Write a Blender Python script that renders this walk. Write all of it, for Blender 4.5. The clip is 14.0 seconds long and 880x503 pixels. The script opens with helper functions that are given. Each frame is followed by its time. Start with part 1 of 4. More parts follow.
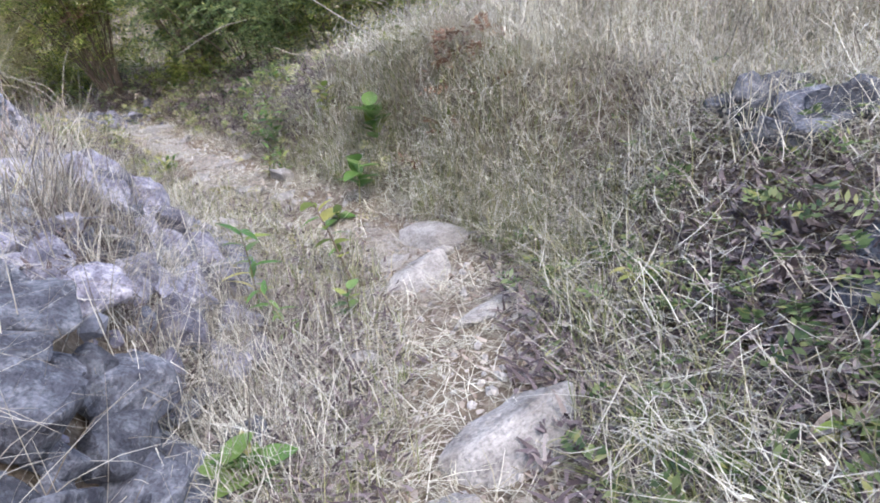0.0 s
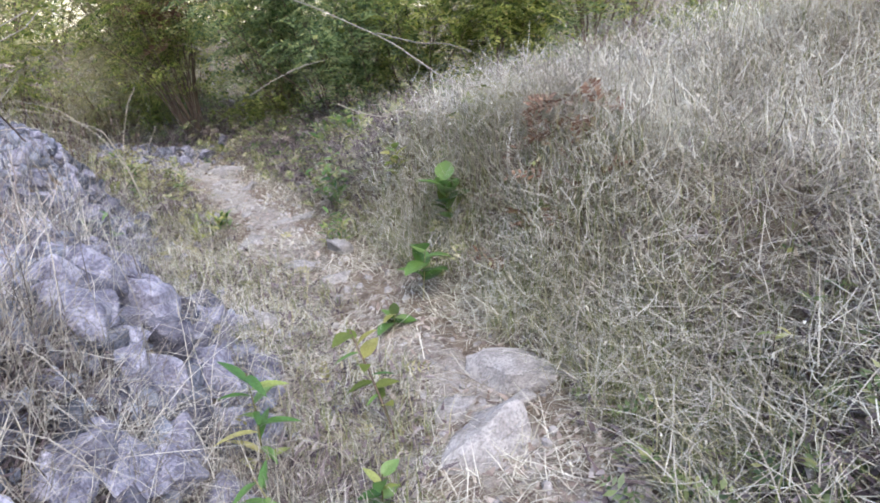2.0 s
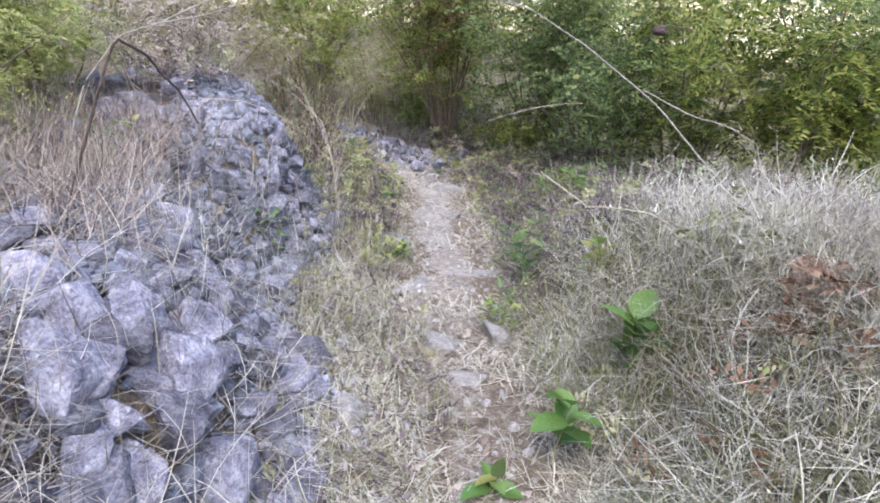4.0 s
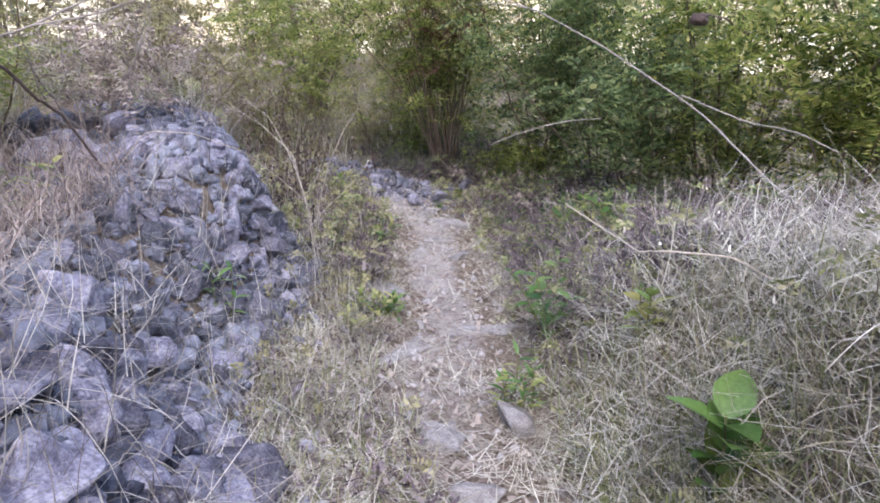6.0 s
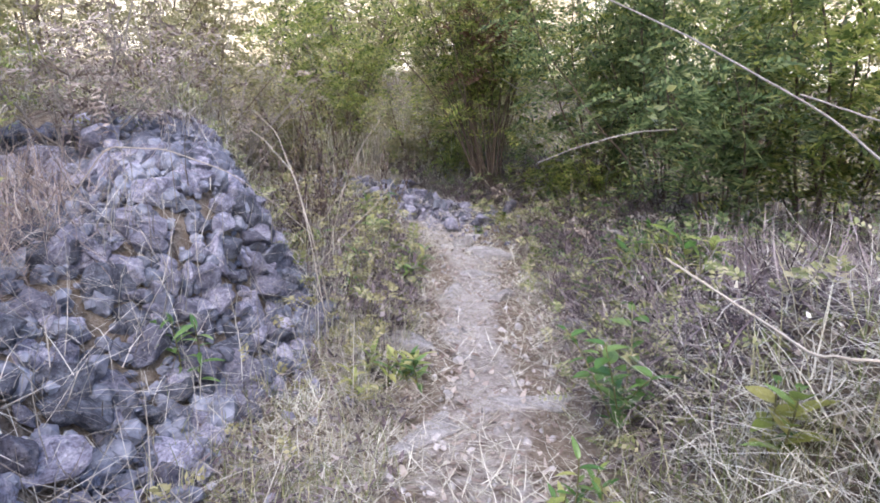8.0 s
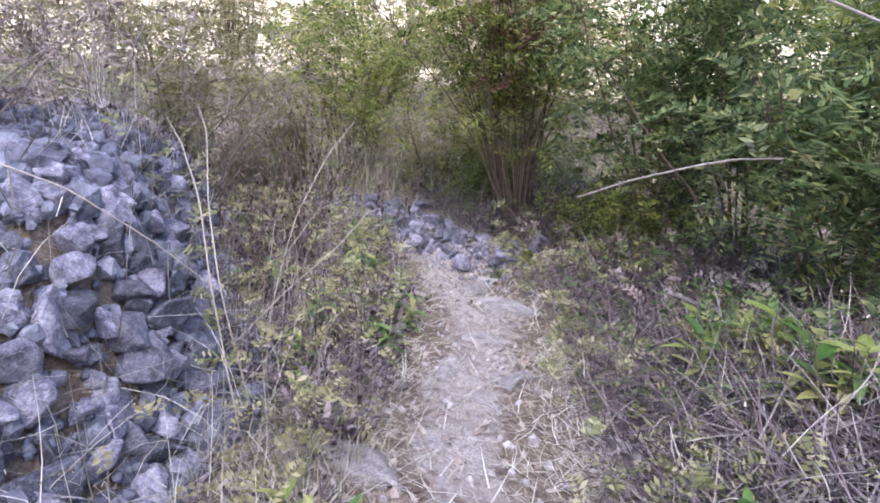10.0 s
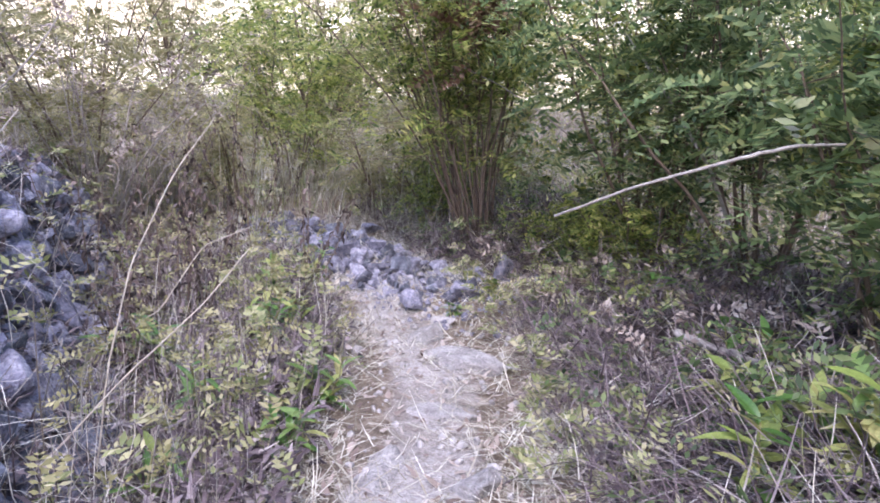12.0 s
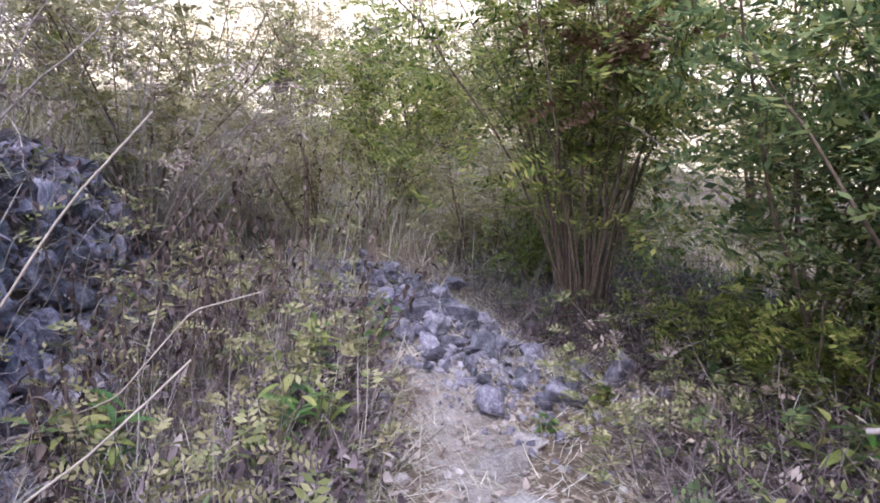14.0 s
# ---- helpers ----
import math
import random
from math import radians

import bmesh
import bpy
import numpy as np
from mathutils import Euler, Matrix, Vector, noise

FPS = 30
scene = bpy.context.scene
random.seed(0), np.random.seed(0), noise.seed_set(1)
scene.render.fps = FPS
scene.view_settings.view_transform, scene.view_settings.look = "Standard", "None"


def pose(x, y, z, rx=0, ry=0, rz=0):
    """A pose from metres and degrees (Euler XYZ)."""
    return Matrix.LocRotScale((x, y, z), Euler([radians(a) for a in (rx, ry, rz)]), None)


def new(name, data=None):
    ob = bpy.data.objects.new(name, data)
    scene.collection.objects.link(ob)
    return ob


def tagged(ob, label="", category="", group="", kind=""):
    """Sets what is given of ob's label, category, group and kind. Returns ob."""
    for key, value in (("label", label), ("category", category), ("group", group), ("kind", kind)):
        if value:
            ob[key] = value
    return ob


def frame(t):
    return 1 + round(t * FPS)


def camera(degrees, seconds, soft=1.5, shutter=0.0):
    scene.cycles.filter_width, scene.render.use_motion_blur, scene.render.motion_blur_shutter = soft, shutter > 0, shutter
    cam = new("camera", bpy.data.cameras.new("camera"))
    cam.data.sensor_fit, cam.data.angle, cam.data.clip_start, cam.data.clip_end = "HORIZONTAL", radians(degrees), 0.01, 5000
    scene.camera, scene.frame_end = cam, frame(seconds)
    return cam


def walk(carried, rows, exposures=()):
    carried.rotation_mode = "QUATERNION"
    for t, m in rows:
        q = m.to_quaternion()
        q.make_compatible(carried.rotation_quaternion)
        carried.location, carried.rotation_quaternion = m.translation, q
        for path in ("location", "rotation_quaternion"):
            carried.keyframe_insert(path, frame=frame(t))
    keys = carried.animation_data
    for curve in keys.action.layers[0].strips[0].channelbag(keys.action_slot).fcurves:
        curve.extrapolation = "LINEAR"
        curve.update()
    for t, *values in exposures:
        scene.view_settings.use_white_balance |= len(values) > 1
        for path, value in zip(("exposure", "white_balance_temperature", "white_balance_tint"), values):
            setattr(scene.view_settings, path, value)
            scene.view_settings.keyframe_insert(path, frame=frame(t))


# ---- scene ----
EXPOSURES = ((0.0, 0.53, 6130, 9), (1.0, 0.6, 6080, 9), (3.0, 0.3, 6020, 9), (4.2, 0.6, 5980, 10), (6.3, 0.33, 5930, 16), (7.7, 0.44, 6000, 15), (9.8, 0.46, 5780, 20), (11.0, 0.68, 5680, 21), (12.6, 0.72, 5680, 21), (14.0, 0.32, 5740, 21))
cam = camera(69.50, 14.0, soft=1.8)
# seconds, place of the eye, heading, tilt and lean in degrees
PATH = (
    (0.0, 0.000, 0.000, 1.391, 0.00, -23.97, -6.82),
    (0.5, -0.031, 0.244, 1.537, 1.48, -25.79, -7.30),
    (1.0, -0.049, 0.421, 1.539, 1.98, -22.76, -6.74),
    (1.5, 0.013, 0.701, 1.436, 3.23, -19.08, -6.18),
    (2.0, 0.034, 0.944, 1.495, 7.54, -21.03, -5.77),
    (2.5, 0.125, 1.177, 1.514, 14.57, -21.96, -2.66),
    (3.0, 0.186, 1.432, 1.548, 20.30, -20.02, 2.37),
    (3.5, 0.122, 1.760, 1.564, 22.54, -17.38, 5.25),
    (4.0, 0.114, 1.971, 1.600, 30.17, -19.40, 6.20),
    (4.2, 0.099, 2.053, 1.595, 31.14, -19.69, 6.09),
    (6.3, -0.321, 2.799, 1.445, 32.43, -16.25, 2.05),
    (6.5, -0.359, 2.847, 1.455, 34.01, -16.62, 1.80),
    (7.0, -0.393, 3.012, 1.433, 34.75, -17.38, 3.69),
    (7.5, -0.540, 3.233, 1.366, 32.82, -14.40, 2.88),
    (7.7, -0.579, 3.309, 1.362, 34.48, -15.39, 1.91),
    (9.8, -1.123, 4.398, 1.250, 40.13, -14.34, 5.13),
    (10.0, -1.196, 4.485, 1.254, 38.89, -14.19, 4.97),
    (10.5, -1.399, 4.719, 1.128, 31.26, -13.16, 2.37),
    (11.0, -1.495, 4.905, 1.134, 34.04, -12.55, 2.28),
    (11.5, -1.584, 5.081, 1.141, 33.20, -12.98, 1.07),
    (12.0, -1.628, 5.266, 1.146, 36.26, -12.56, 2.56),
    (12.5, -1.691, 5.477, 1.141, 39.52, -11.31, 4.59),
    (13.0, -1.880, 5.636, 1.162, 41.63, -11.50, 5.57),
    (13.5, -2.051, 5.804, 1.121, 47.04, -9.74, 8.22),
    (14.0, -2.221, 5.984, 1.114, 45.16, -9.61, 8.09),
)
walk(cam, [(t, Matrix.Translation((x, y, z)) @ pose(0, 0, 0, 0, 0, h) @ pose(0, 0, 0, 90 + p) @ pose(0, 0, 0, 0, 0, r)) for t, x, y, z, h, p, r in PATH],
     exposures=EXPOSURES)

# ---- world and sun ----
SUN_EL, SUN_ROT = 56.0, 150.0
world = bpy.data.worlds.new("world")
scene.world = world
world.use_nodes = True
wn = world.node_tree.nodes
sky = wn.new("ShaderNodeTexSky")
sky.sky_type = "NISHITA"
sky.sun_disc = False
sky.sun_elevation, sky.sun_rotation = radians(SUN_EL), radians(SUN_ROT)
sky.dust_density, sky.air_density = 3.0, 1.0
wn["Background"].inputs["Strength"].default_value = 0.34
world.node_tree.links.new(sky.outputs["Color"], wn["Background"].inputs["Color"])
sun_data = bpy.data.lights.new("sun", "SUN")
sun_data.energy, sun_data.angle, sun_data.color = 1.0, radians(35), (1.0, 0.95, 0.88)
sun = new("sun", sun_data)
sun.matrix_world = pose(0, 0, 20, 90 - SUN_EL, 0, 180 - SUN_ROT)

rng = np.random.default_rng(7)


# ---- materials ----
def links(mat):
    return mat.node_tree.nodes, mat.node_tree.links


def ramp_node(nodes, stops):
    r = nodes.new("ShaderNodeValToRGB")
    while len(r.color_ramp.elements) < len(stops):
        r.color_ramp.elements.new(0.5)
    for e, (p, c) in zip(r.color_ramp.elements, stops):
        e.position, e.color = p, (*c, 1)
    return r


def noise_node(nodes, lk, scale, detail=6.0, rough=0.6, vec=None):
    n = nodes.new("ShaderNodeTexNoise")
    n.inputs["Scale"].default_value, n.inputs["Detail"].default_value, n.inputs["Roughness"].default_value = scale, detail, rough
    if vec:
        lk.new(vec, n.inputs["Vector"])
    return n


def mix_node(nodes, lk, a, b, fac, mode="MIX"):
    m = nodes.new("ShaderNodeMix")
    m.data_type, m.blend_type = "RGBA", mode
    for sock, v in ((m.inputs[0], fac), (m.inputs[6], a), (m.inputs[7], b)):
        if isinstance(v, (int, float)):
            sock.default_value = v
        elif isinstance(v, tuple):
            sock.default_value = (*v, 1)
        else:
            lk.new(v, sock)
    return m.outputs[2]


def blade_material(name, stops, rough=0.6, translucent=0.3, spec=0.3, patchy=0.0):
    """Leaves and straw: each loose blade takes its own tone."""
    mat = bpy.data.materials.new(name)
    mat.use_nodes = True
    nodes, lk = links(mat)
    bsdf, out = nodes["Principled BSDF"], nodes["Material Output"]
    geo = nodes.new("ShaderNodeNewGeometry")
    info = nodes.new("ShaderNodeObjectInfo")
    add = nodes.new("ShaderNodeMath")
    add.operation = "ADD"
    lk.new(geo.outputs["Random Per Island"], add.inputs[0])
    lk.new(info.outputs["Random"], add.inputs[1])
    fr = nodes.new("ShaderNodeMath")
    fr.operation = "FRACT"
    lk.new(add.outputs[0], fr.inputs[0])
    r = ramp_node(nodes, stops)
    lk.new(fr.outputs[0], r.inputs[0])
    co = nodes.new("ShaderNodeTexCoord")
    n = noise_node(nodes, lk, 14.0, 4.0, 0.7, co.outputs["Object"])
    dark = ramp_node(nodes, ((0.3, (0.62, 0.58, 0.52)), (0.65, (1.1, 1.1, 1.1))))
    lk.new(n.outputs[0], dark.inputs[0])
    col = mix_node(nodes, lk, r.outputs[0], dark.outputs[0], 0.8, "MULTIPLY")
    patch = noise_node(nodes, lk, 1.7, 4.0, 0.6, co.outputs["Object"])
    pr_ = ramp_node(nodes, ((0.36, (0.66, 0.63, 0.61)), (0.52, (1.02, 1.02, 1.02)), (0.68, (1.18, 1.2, 1.2))))
    lk.new(patch.outputs[0], pr_.inputs[0])
    col = mix_node(nodes, lk, col, pr_.outputs[0], patchy, "MULTIPLY")
    lk.new(col, bsdf.inputs["Base Color"])
    bsdf.inputs["Roughness"].default_value = rough
    bsdf.inputs["Specular IOR Level"].default_value = spec
    tr = nodes.new("ShaderNodeBsdfTranslucent")
    lk.new(col, tr.inputs["Color"])
    mx = nodes.new("ShaderNodeMixShader")
    mx.inputs[0].default_value = translucent
    lk.new(bsdf.outputs[0], mx.inputs[1])
    lk.new(tr.outputs[0], mx.inputs[2])
    lk.new(mx.outputs[0], out.inputs["Surface"])
    return mat


def stone_material(name, dark, mid, light, bump=0.5, lichen=(0.62, 0.62, 0.60), scale=1.0, pits=0.85, vary=(0.62, 1.3)):
    mat = bpy.data.materials.new(name)
    mat.use_nodes = True
    nodes, lk = links(mat)
    bsdf = nodes["Principled BSDF"]
    co = nodes.new("ShaderNodeTexCoord")
    info = nodes.new("ShaderNodeObjectInfo")
    shift = nodes.new("ShaderNodeVectorMath")
    shift.operation = "MULTIPLY_ADD"
    lk.new(info.outputs["Random"], shift.inputs[0])
    shift.inputs[1].default_value = (17, 31, 23)
    lk.new(co.outputs["Object"], shift.inputs[2])
    vec = shift.outputs[0]
    big = noise_node(nodes, lk, 5 * scale, 6, 0.65, vec)
    fine = noise_node(nodes, lk, 34 * scale, 4, 0.65, vec)
    r = ramp_node(nodes, ((0.3, dark), (0.5, mid), (0.72, light)))
    lk.new(big.outputs[0], r.inputs[0])
    speck = ramp_node(nodes, ((0.36, (0.3, 0.3, 0.33)), (0.5, (1, 1, 1)), (0.66, (1.45, 1.45, 1.45))))
    lk.new(fine.outputs[0], speck.inputs[0])
    col = mix_node(nodes, lk, r.outputs[0], speck.outputs[0], pits, "MULTIPLY")
    patch = noise_node(nodes, lk, 13 * scale, 5, 0.7, vec)
    pr = ramp_node(nodes, ((0.56, (0, 0, 0)), (0.68, (1, 1, 1))))
    lk.new(patch.outputs[0], pr.inputs[0])
    fac = nodes.new("ShaderNodeMath")
    fac.operation = "MULTIPLY"
    lk.new(pr.outputs[0], fac.inputs[0])
    fac.inputs[1].default_value = 0.55
    col = mix_node(nodes, lk, col, lichen, fac.outputs[0])
    tone = nodes.new("ShaderNodeMapRange")
    tone.inputs["To Min"].default_value, tone.inputs["To Max"].default_value = vary
    lk.new(info.outputs["Random"], tone.inputs["Value"])
    col = mix_node(nodes, lk, col, tone.outputs[0], 1.0, "MULTIPLY")
    lk.new(col, bsdf.inputs["Base Color"])
    bsdf.inputs["Roughness"].default_value = 0.9
    bsdf.inputs["Specular IOR Level"].default_value = 0.25
    b1 = nodes.new("ShaderNodeBump")
    b1.inputs["Strength"].default_value, b1.inputs["Distance"].default_value = bump, 0.05
    lk.new(fine.outputs[0], b1.inputs["Height"])
    b2 = nodes.new("ShaderNodeBump")
    b2.inputs["Strength"].default_value, b2.inputs["Distance"].default_value = bump * 0.8, 0.07
    lk.new(patch.outputs[0], b2.inputs["Height"])
    lk.new(b1.outputs[0], b2.inputs["Normal"])
    lk.new(b2.outputs[0], bsdf.inputs["Normal"])
    return mat


def bark_material(name, a, b, scale=30.0):
    mat = bpy.data.materials.new(name)
    mat.use_nodes = True
    nodes, lk = links(mat)
    bsdf = nodes["Principled BSDF"]
    co = nodes.new("ShaderNodeTexCoord")
    n = noise_node(nodes, lk, scale, 6, 0.7, co.outputs["Object"])
    r = ramp_node(nodes, ((0.35, a), (0.65, b)))
    lk.new(n.outputs[0], r.inputs[0])
    lk.new(r.outputs[0], bsdf.inputs["Base Color"])
    bsdf.inputs["Roughness"].default_value = 0.85
    bp = nodes.new("ShaderNodeBump")
    bp.inputs["Strength"].default_value, bp.inputs["Distance"].default_value = 0.5, 0.01
    lk.new(n.outputs[0], bp.inputs["Height"])
    lk.new(bp.outputs[0], bsdf.inputs["Normal"])
    return mat


def ground_material():
    mat = bpy.data.materials.new("dry_earth")
    mat.use_nodes = True
    nodes, lk = links(mat)
    bsdf = nodes["Principled BSDF"]
    co = nodes.new("ShaderNodeTexCoord")
    vec = co.outputs["Object"]
    big = noise_node(nodes, lk, 2.2, 6, 0.65, vec)
    mid = noise_node(nodes, lk, 16, 7, 0.7, vec)
    fine = noise_node(nodes, lk, 90, 6, 0.75, vec)
    litter = ramp_node(nodes, ((0.3, (0.12, 0.09, 0.07)), (0.5, (0.23, 0.185, 0.145)), (0.7, (0.38, 0.325, 0.26))))
    lk.new(mid.outputs[0], litter.inputs[0])
    dust = ramp_node(nodes, ((0.3, (0.30, 0.265, 0.24)), (0.5, (0.44, 0.405, 0.385)), (0.7, (0.56, 0.53, 0.52))))
    lk.new(big.outputs[0], dust.inputs[0])
    at = nodes.new("ShaderNodeAttribute")
    at.attribute_name = "trodden"
    wob = nodes.new("ShaderNodeMath")
    wob.operation = "MULTIPLY_ADD"
    lk.new(mid.outputs[0], wob.inputs[0])
    wob.inputs[1].default_value = 1.1
    lk.new(at.outputs["Fac"], wob.inputs[2])
    sc = nodes.new("ShaderNodeMath")
    sc.operation = "MULTIPLY"
    sc.inputs[1].default_value = 0.8
    lk.new(wob.outputs[0], sc.inputs[0])
    mr = ramp_node(nodes, ((0.55, (0, 0, 0)), (0.85, (1, 1, 1))))
    lk.new(sc.outputs[0], mr.inputs[0])
    col = mix_node(nodes, lk, litter.outputs[0], dust.outputs[0], mr.outputs[0])
    sp = ramp_node(nodes, ((0.35, (0.55, 0.52, 0.5)), (0.6, (1.12, 1.12, 1.12))))
    lk.new(fine.outputs[0], sp.inputs[0])
    col = mix_node(nodes, lk, col, sp.outputs[0], 0.8, "MULTIPLY")
    lk.new(col, bsdf.inputs["Base Color"])
    bsdf.inputs["Roughness"].default_value = 0.95
    bsdf.inputs["Specular IOR Level"].default_value = 0.15
    b1 = nodes.new("ShaderNodeBump")
    b1.inputs["Strength"].default_value, b1.inputs["Distance"].default_value = 0.6, 0.02
    lk.new(fine.outputs[0], b1.inputs["Height"])
    b2 = nodes.new("ShaderNodeBump")
    b2.inputs["Strength"].default_value, b2.inputs["Distance"].default_value = 0.6, 0.06
    lk.new(mid.outputs[0], b2.inputs["Height"])
    lk.new(b1.outputs[0], b2.inputs["Normal"])
    lk.new(b2.outputs[0], bsdf.inputs["Normal"])
    return mat


EARTH = ground_material()
STONE = stone_material("grey_limestone", (0.105, 0.1, 0.135), (0.265, 0.255, 0.325), (0.52, 0.50, 0.575), 0.48, (0.70, 0.69, 0.74), scale=0.4, pits=0.55, vary=(0.42, 1.3))
SLAB = stone_material("pale_limestone", (0.22, 0.20, 0.19), (0.37, 0.345, 0.335), (0.52, 0.49, 0.48), 0.5, (0.27, 0.255, 0.26), scale=0.7, pits=0.45, vary=(0.85, 1.1))
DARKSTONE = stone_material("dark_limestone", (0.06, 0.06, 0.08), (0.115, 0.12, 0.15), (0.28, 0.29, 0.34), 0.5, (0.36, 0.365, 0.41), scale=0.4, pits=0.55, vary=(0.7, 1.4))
STRAW = blade_material("dry_straw", ((0.0, (0.24, 0.21, 0.16)), (0.25, (0.46, 0.43, 0.345)), (0.55, (0.64, 0.615, 0.52)), (0.9, (0.82, 0.80, 0.72))), 0.55, 0.25, patchy=1.0)
GREYSTRAW = blade_material("weathered_straw", ((0.0, (0.155, 0.13, 0.11)), (0.4, (0.41, 0.38, 0.335)), (0.8, (0.69, 0.665, 0.60))), 0.6, 0.2, patchy=1.0)
GREENGRASS = blade_material("green_grass", ((0.0, (0.15, 0.18, 0.07)), (0.4, (0.26, 0.29, 0.12)), (0.7, (0.42, 0.42, 0.22)), (1.0, (0.58, 0.53, 0.35))), 0.5, 0.3)
RUST = blade_material("rusty_dead_leaves", ((0.0, (0.13, 0.07, 0.048)), (0.5, (0.23, 0.135, 0.09)), (1.0, (0.36, 0.25, 0.18))), 0.7, 0.2)
DEADLEAF = blade_material("dead_leaves", ((0.0, (0.15, 0.11, 0.095)), (0.5, (0.34, 0.275, 0.24)), (1.0, (0.56, 0.49, 0.44))), 0.7, 0.15)
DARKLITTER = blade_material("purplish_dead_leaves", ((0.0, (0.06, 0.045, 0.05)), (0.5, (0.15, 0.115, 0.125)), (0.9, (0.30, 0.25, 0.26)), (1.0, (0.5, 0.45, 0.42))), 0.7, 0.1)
PINNATE = blade_material("feathery_leaves", ((0.0, (0.06, 0.1, 0.03)), (0.4, (0.23, 0.3, 0.075)), (0.75, (0.46, 0.5, 0.14)), (1.0, (0.6, 0.56, 0.22))), 0.4, 0.64, 0.5)
PINNATE_DARK = blade_material("dark_shrub_leaves", ((0.0, (0.06, 0.1, 0.05)), (0.5, (0.2, 0.285, 0.12)), (0.85, (0.38, 0.46, 0.21)), (1.0, (0.54, 0.54, 0.22))), 0.35, 0.62, 0.6)
OLIVE = blade_material("olive_leaves", ((0.0, (0.2, 0.19, 0.085)), (0.5, (0.35, 0.33, 0.16)), (1.0, (0.54, 0.50, 0.29))), 0.55, 0.45)
BROADLEAF = blade_material("fresh_green_leaves", ((0.0, (0.07, 0.16, 0.035)), (0.5, (0.13, 0.25, 0.06)), (1.0, (0.24, 0.35, 0.11))), 0.28, 0.35, 0.6)
YELLOWLEAF = blade_material("yellow_green_leaves", ((0.0, (0.24, 0.32, 0.08)), (0.5, (0.38, 0.42, 0.14)), (1.0, (0.54, 0.50, 0.22))), 0.45, 0.35, 0.4)
BARK = bark_material("brown_bark", (0.09, 0.06, 0.045), (0.20, 0.15, 0.11))
GREYWOOD = bark_material("grey_wood", (0.20, 0.17, 0.15), (0.40, 0.36, 0.32))
STALK = bark_material("dry_stalks", (0.34, 0.29, 0.24), (0.52, 0.47, 0.39))
PALEWOOD = bark_material("bleached_wood", (0.2, 0.175, 0.155), (0.40, 0.365, 0.33))
DARKWOOD = bark_material("blackened_stem", (0.03, 0.022, 0.02), (0.09, 0.06, 0.05))


# ---- mesh helpers ----
def mesh_from(name, verts, faces, mat, smooth=True):
    """A mesh from arrays; faces is an (n, 3) or (n, 4) array."""
    verts, faces = np.asarray(verts, np.float32), np.asarray(faces, np.int32)
    me = bpy.data.meshes.new(name)
    k = faces.shape[1]
    me.vertices.add(len(verts))
    me.vertices.foreach_set("co", verts.ravel())
    me.loops.add(faces.size)
    me.loops.foreach_set("vertex_index", faces.ravel())
    me.polygons.add(len(faces))
    me.polygons.foreach_set("loop_start", np.arange(len(faces), dtype=np.int32) * k)
    me.polygons.foreach_set("use_smooth", np.full(len(faces), smooth))
    me.materials.append(mat)
    me.update(calc_edges=True)
    return me


def part(name, me, parent, label="", m=None):
    ob = new(name, me)
    ob.parent = parent
    if m is not None:
        ob.matrix_basis = m
    if label:
        ob["label"] = label
    return ob


def thing(name, at, label, category, group="", kind=""):
    ob = new(name)
    ob.location = at
    ob.empty_display_size = 0.1
    return tagged(ob, label, category, group, kind)


def unit(v):
    return v / np.maximum(np.linalg.norm(v, axis=-1, keepdims=True), 1e-9)


def smooth(a):
    a = np.clip(a, 0, 1)
    return a * a * (3 - 2 * a)


def ripple(x, y, f, seed=0.0):
    """Cheap smooth unevenness, about -1 to 1."""
    return (np.sin(x * f + 1.7 * np.sin(y * f * 0.7 + seed) + seed) + np.sin(y * f * 1.13 + 1.3 * np.sin(x * f * 0.83 - seed) + 2 * seed)
            + 0.6 * np.sin((x + y) * f * 1.9 + 3 * seed) + 0.5 * np.sin((x - 1.3 * y) * f * 2.3 - seed)) / 3.1


# ---- the lie of the land ----
TRAIL = np.array([(0.0, -60), (0.0, -4), (0.05, 0), (0.15, 1.5), (0.10, 2.6), (-0.2, 3.3), (-0.8, 4.15), (-1.5, 5.0), (-2.1, 5.9),
                  (-2.65, 6.7), (-3.25, 7.5), (-4.1, 8.15), (-5.2, 8.9), (-8.1, 10.9), (-14, 15), (-60, 47)])
FOOT = np.array([(-0.6, -3), (-0.72, 0.6), (-0.83, 1.5), (-0.96, 2.5), (-1.08, 3.05), (-1.28, 3.4), (-1.62, 3.85), (-2.25, 4.25), (-2.58, 4.65),
                 (-2.85, 5.3), (-3.08, 5.68), (-3.4, 5.95), (-3.95, 6.22), (-4.6, 6.6), (-6.5, 8.0)])


def offset(x, y, line):
    """Distance to the right of a line, and how far along it (in points of the line)."""
    best = np.full(np.shape(x), 1e9)
    side, along = np.zeros(np.shape(x)), np.zeros(np.shape(x))
    for i in range(len(line) - 1):
        a, b = line[i], line[i + 1]
        d = b - a
        t = np.clip(((x - a[0]) * d[0] + (y - a[1]) * d[1]) / (d @ d), 0, 1)
        px, py = x - a[0] - t * d[0], y - a[1] - t * d[1]
        dist = np.hypot(px, py)
        s = np.where(px * d[1] - py * d[0] >= 0, 1.0, -1.0)
        k = dist < best
        best, side, along = np.where(k, dist, best), np.where(k, s, side), np.where(k, i + t, along)
    return best * side, along


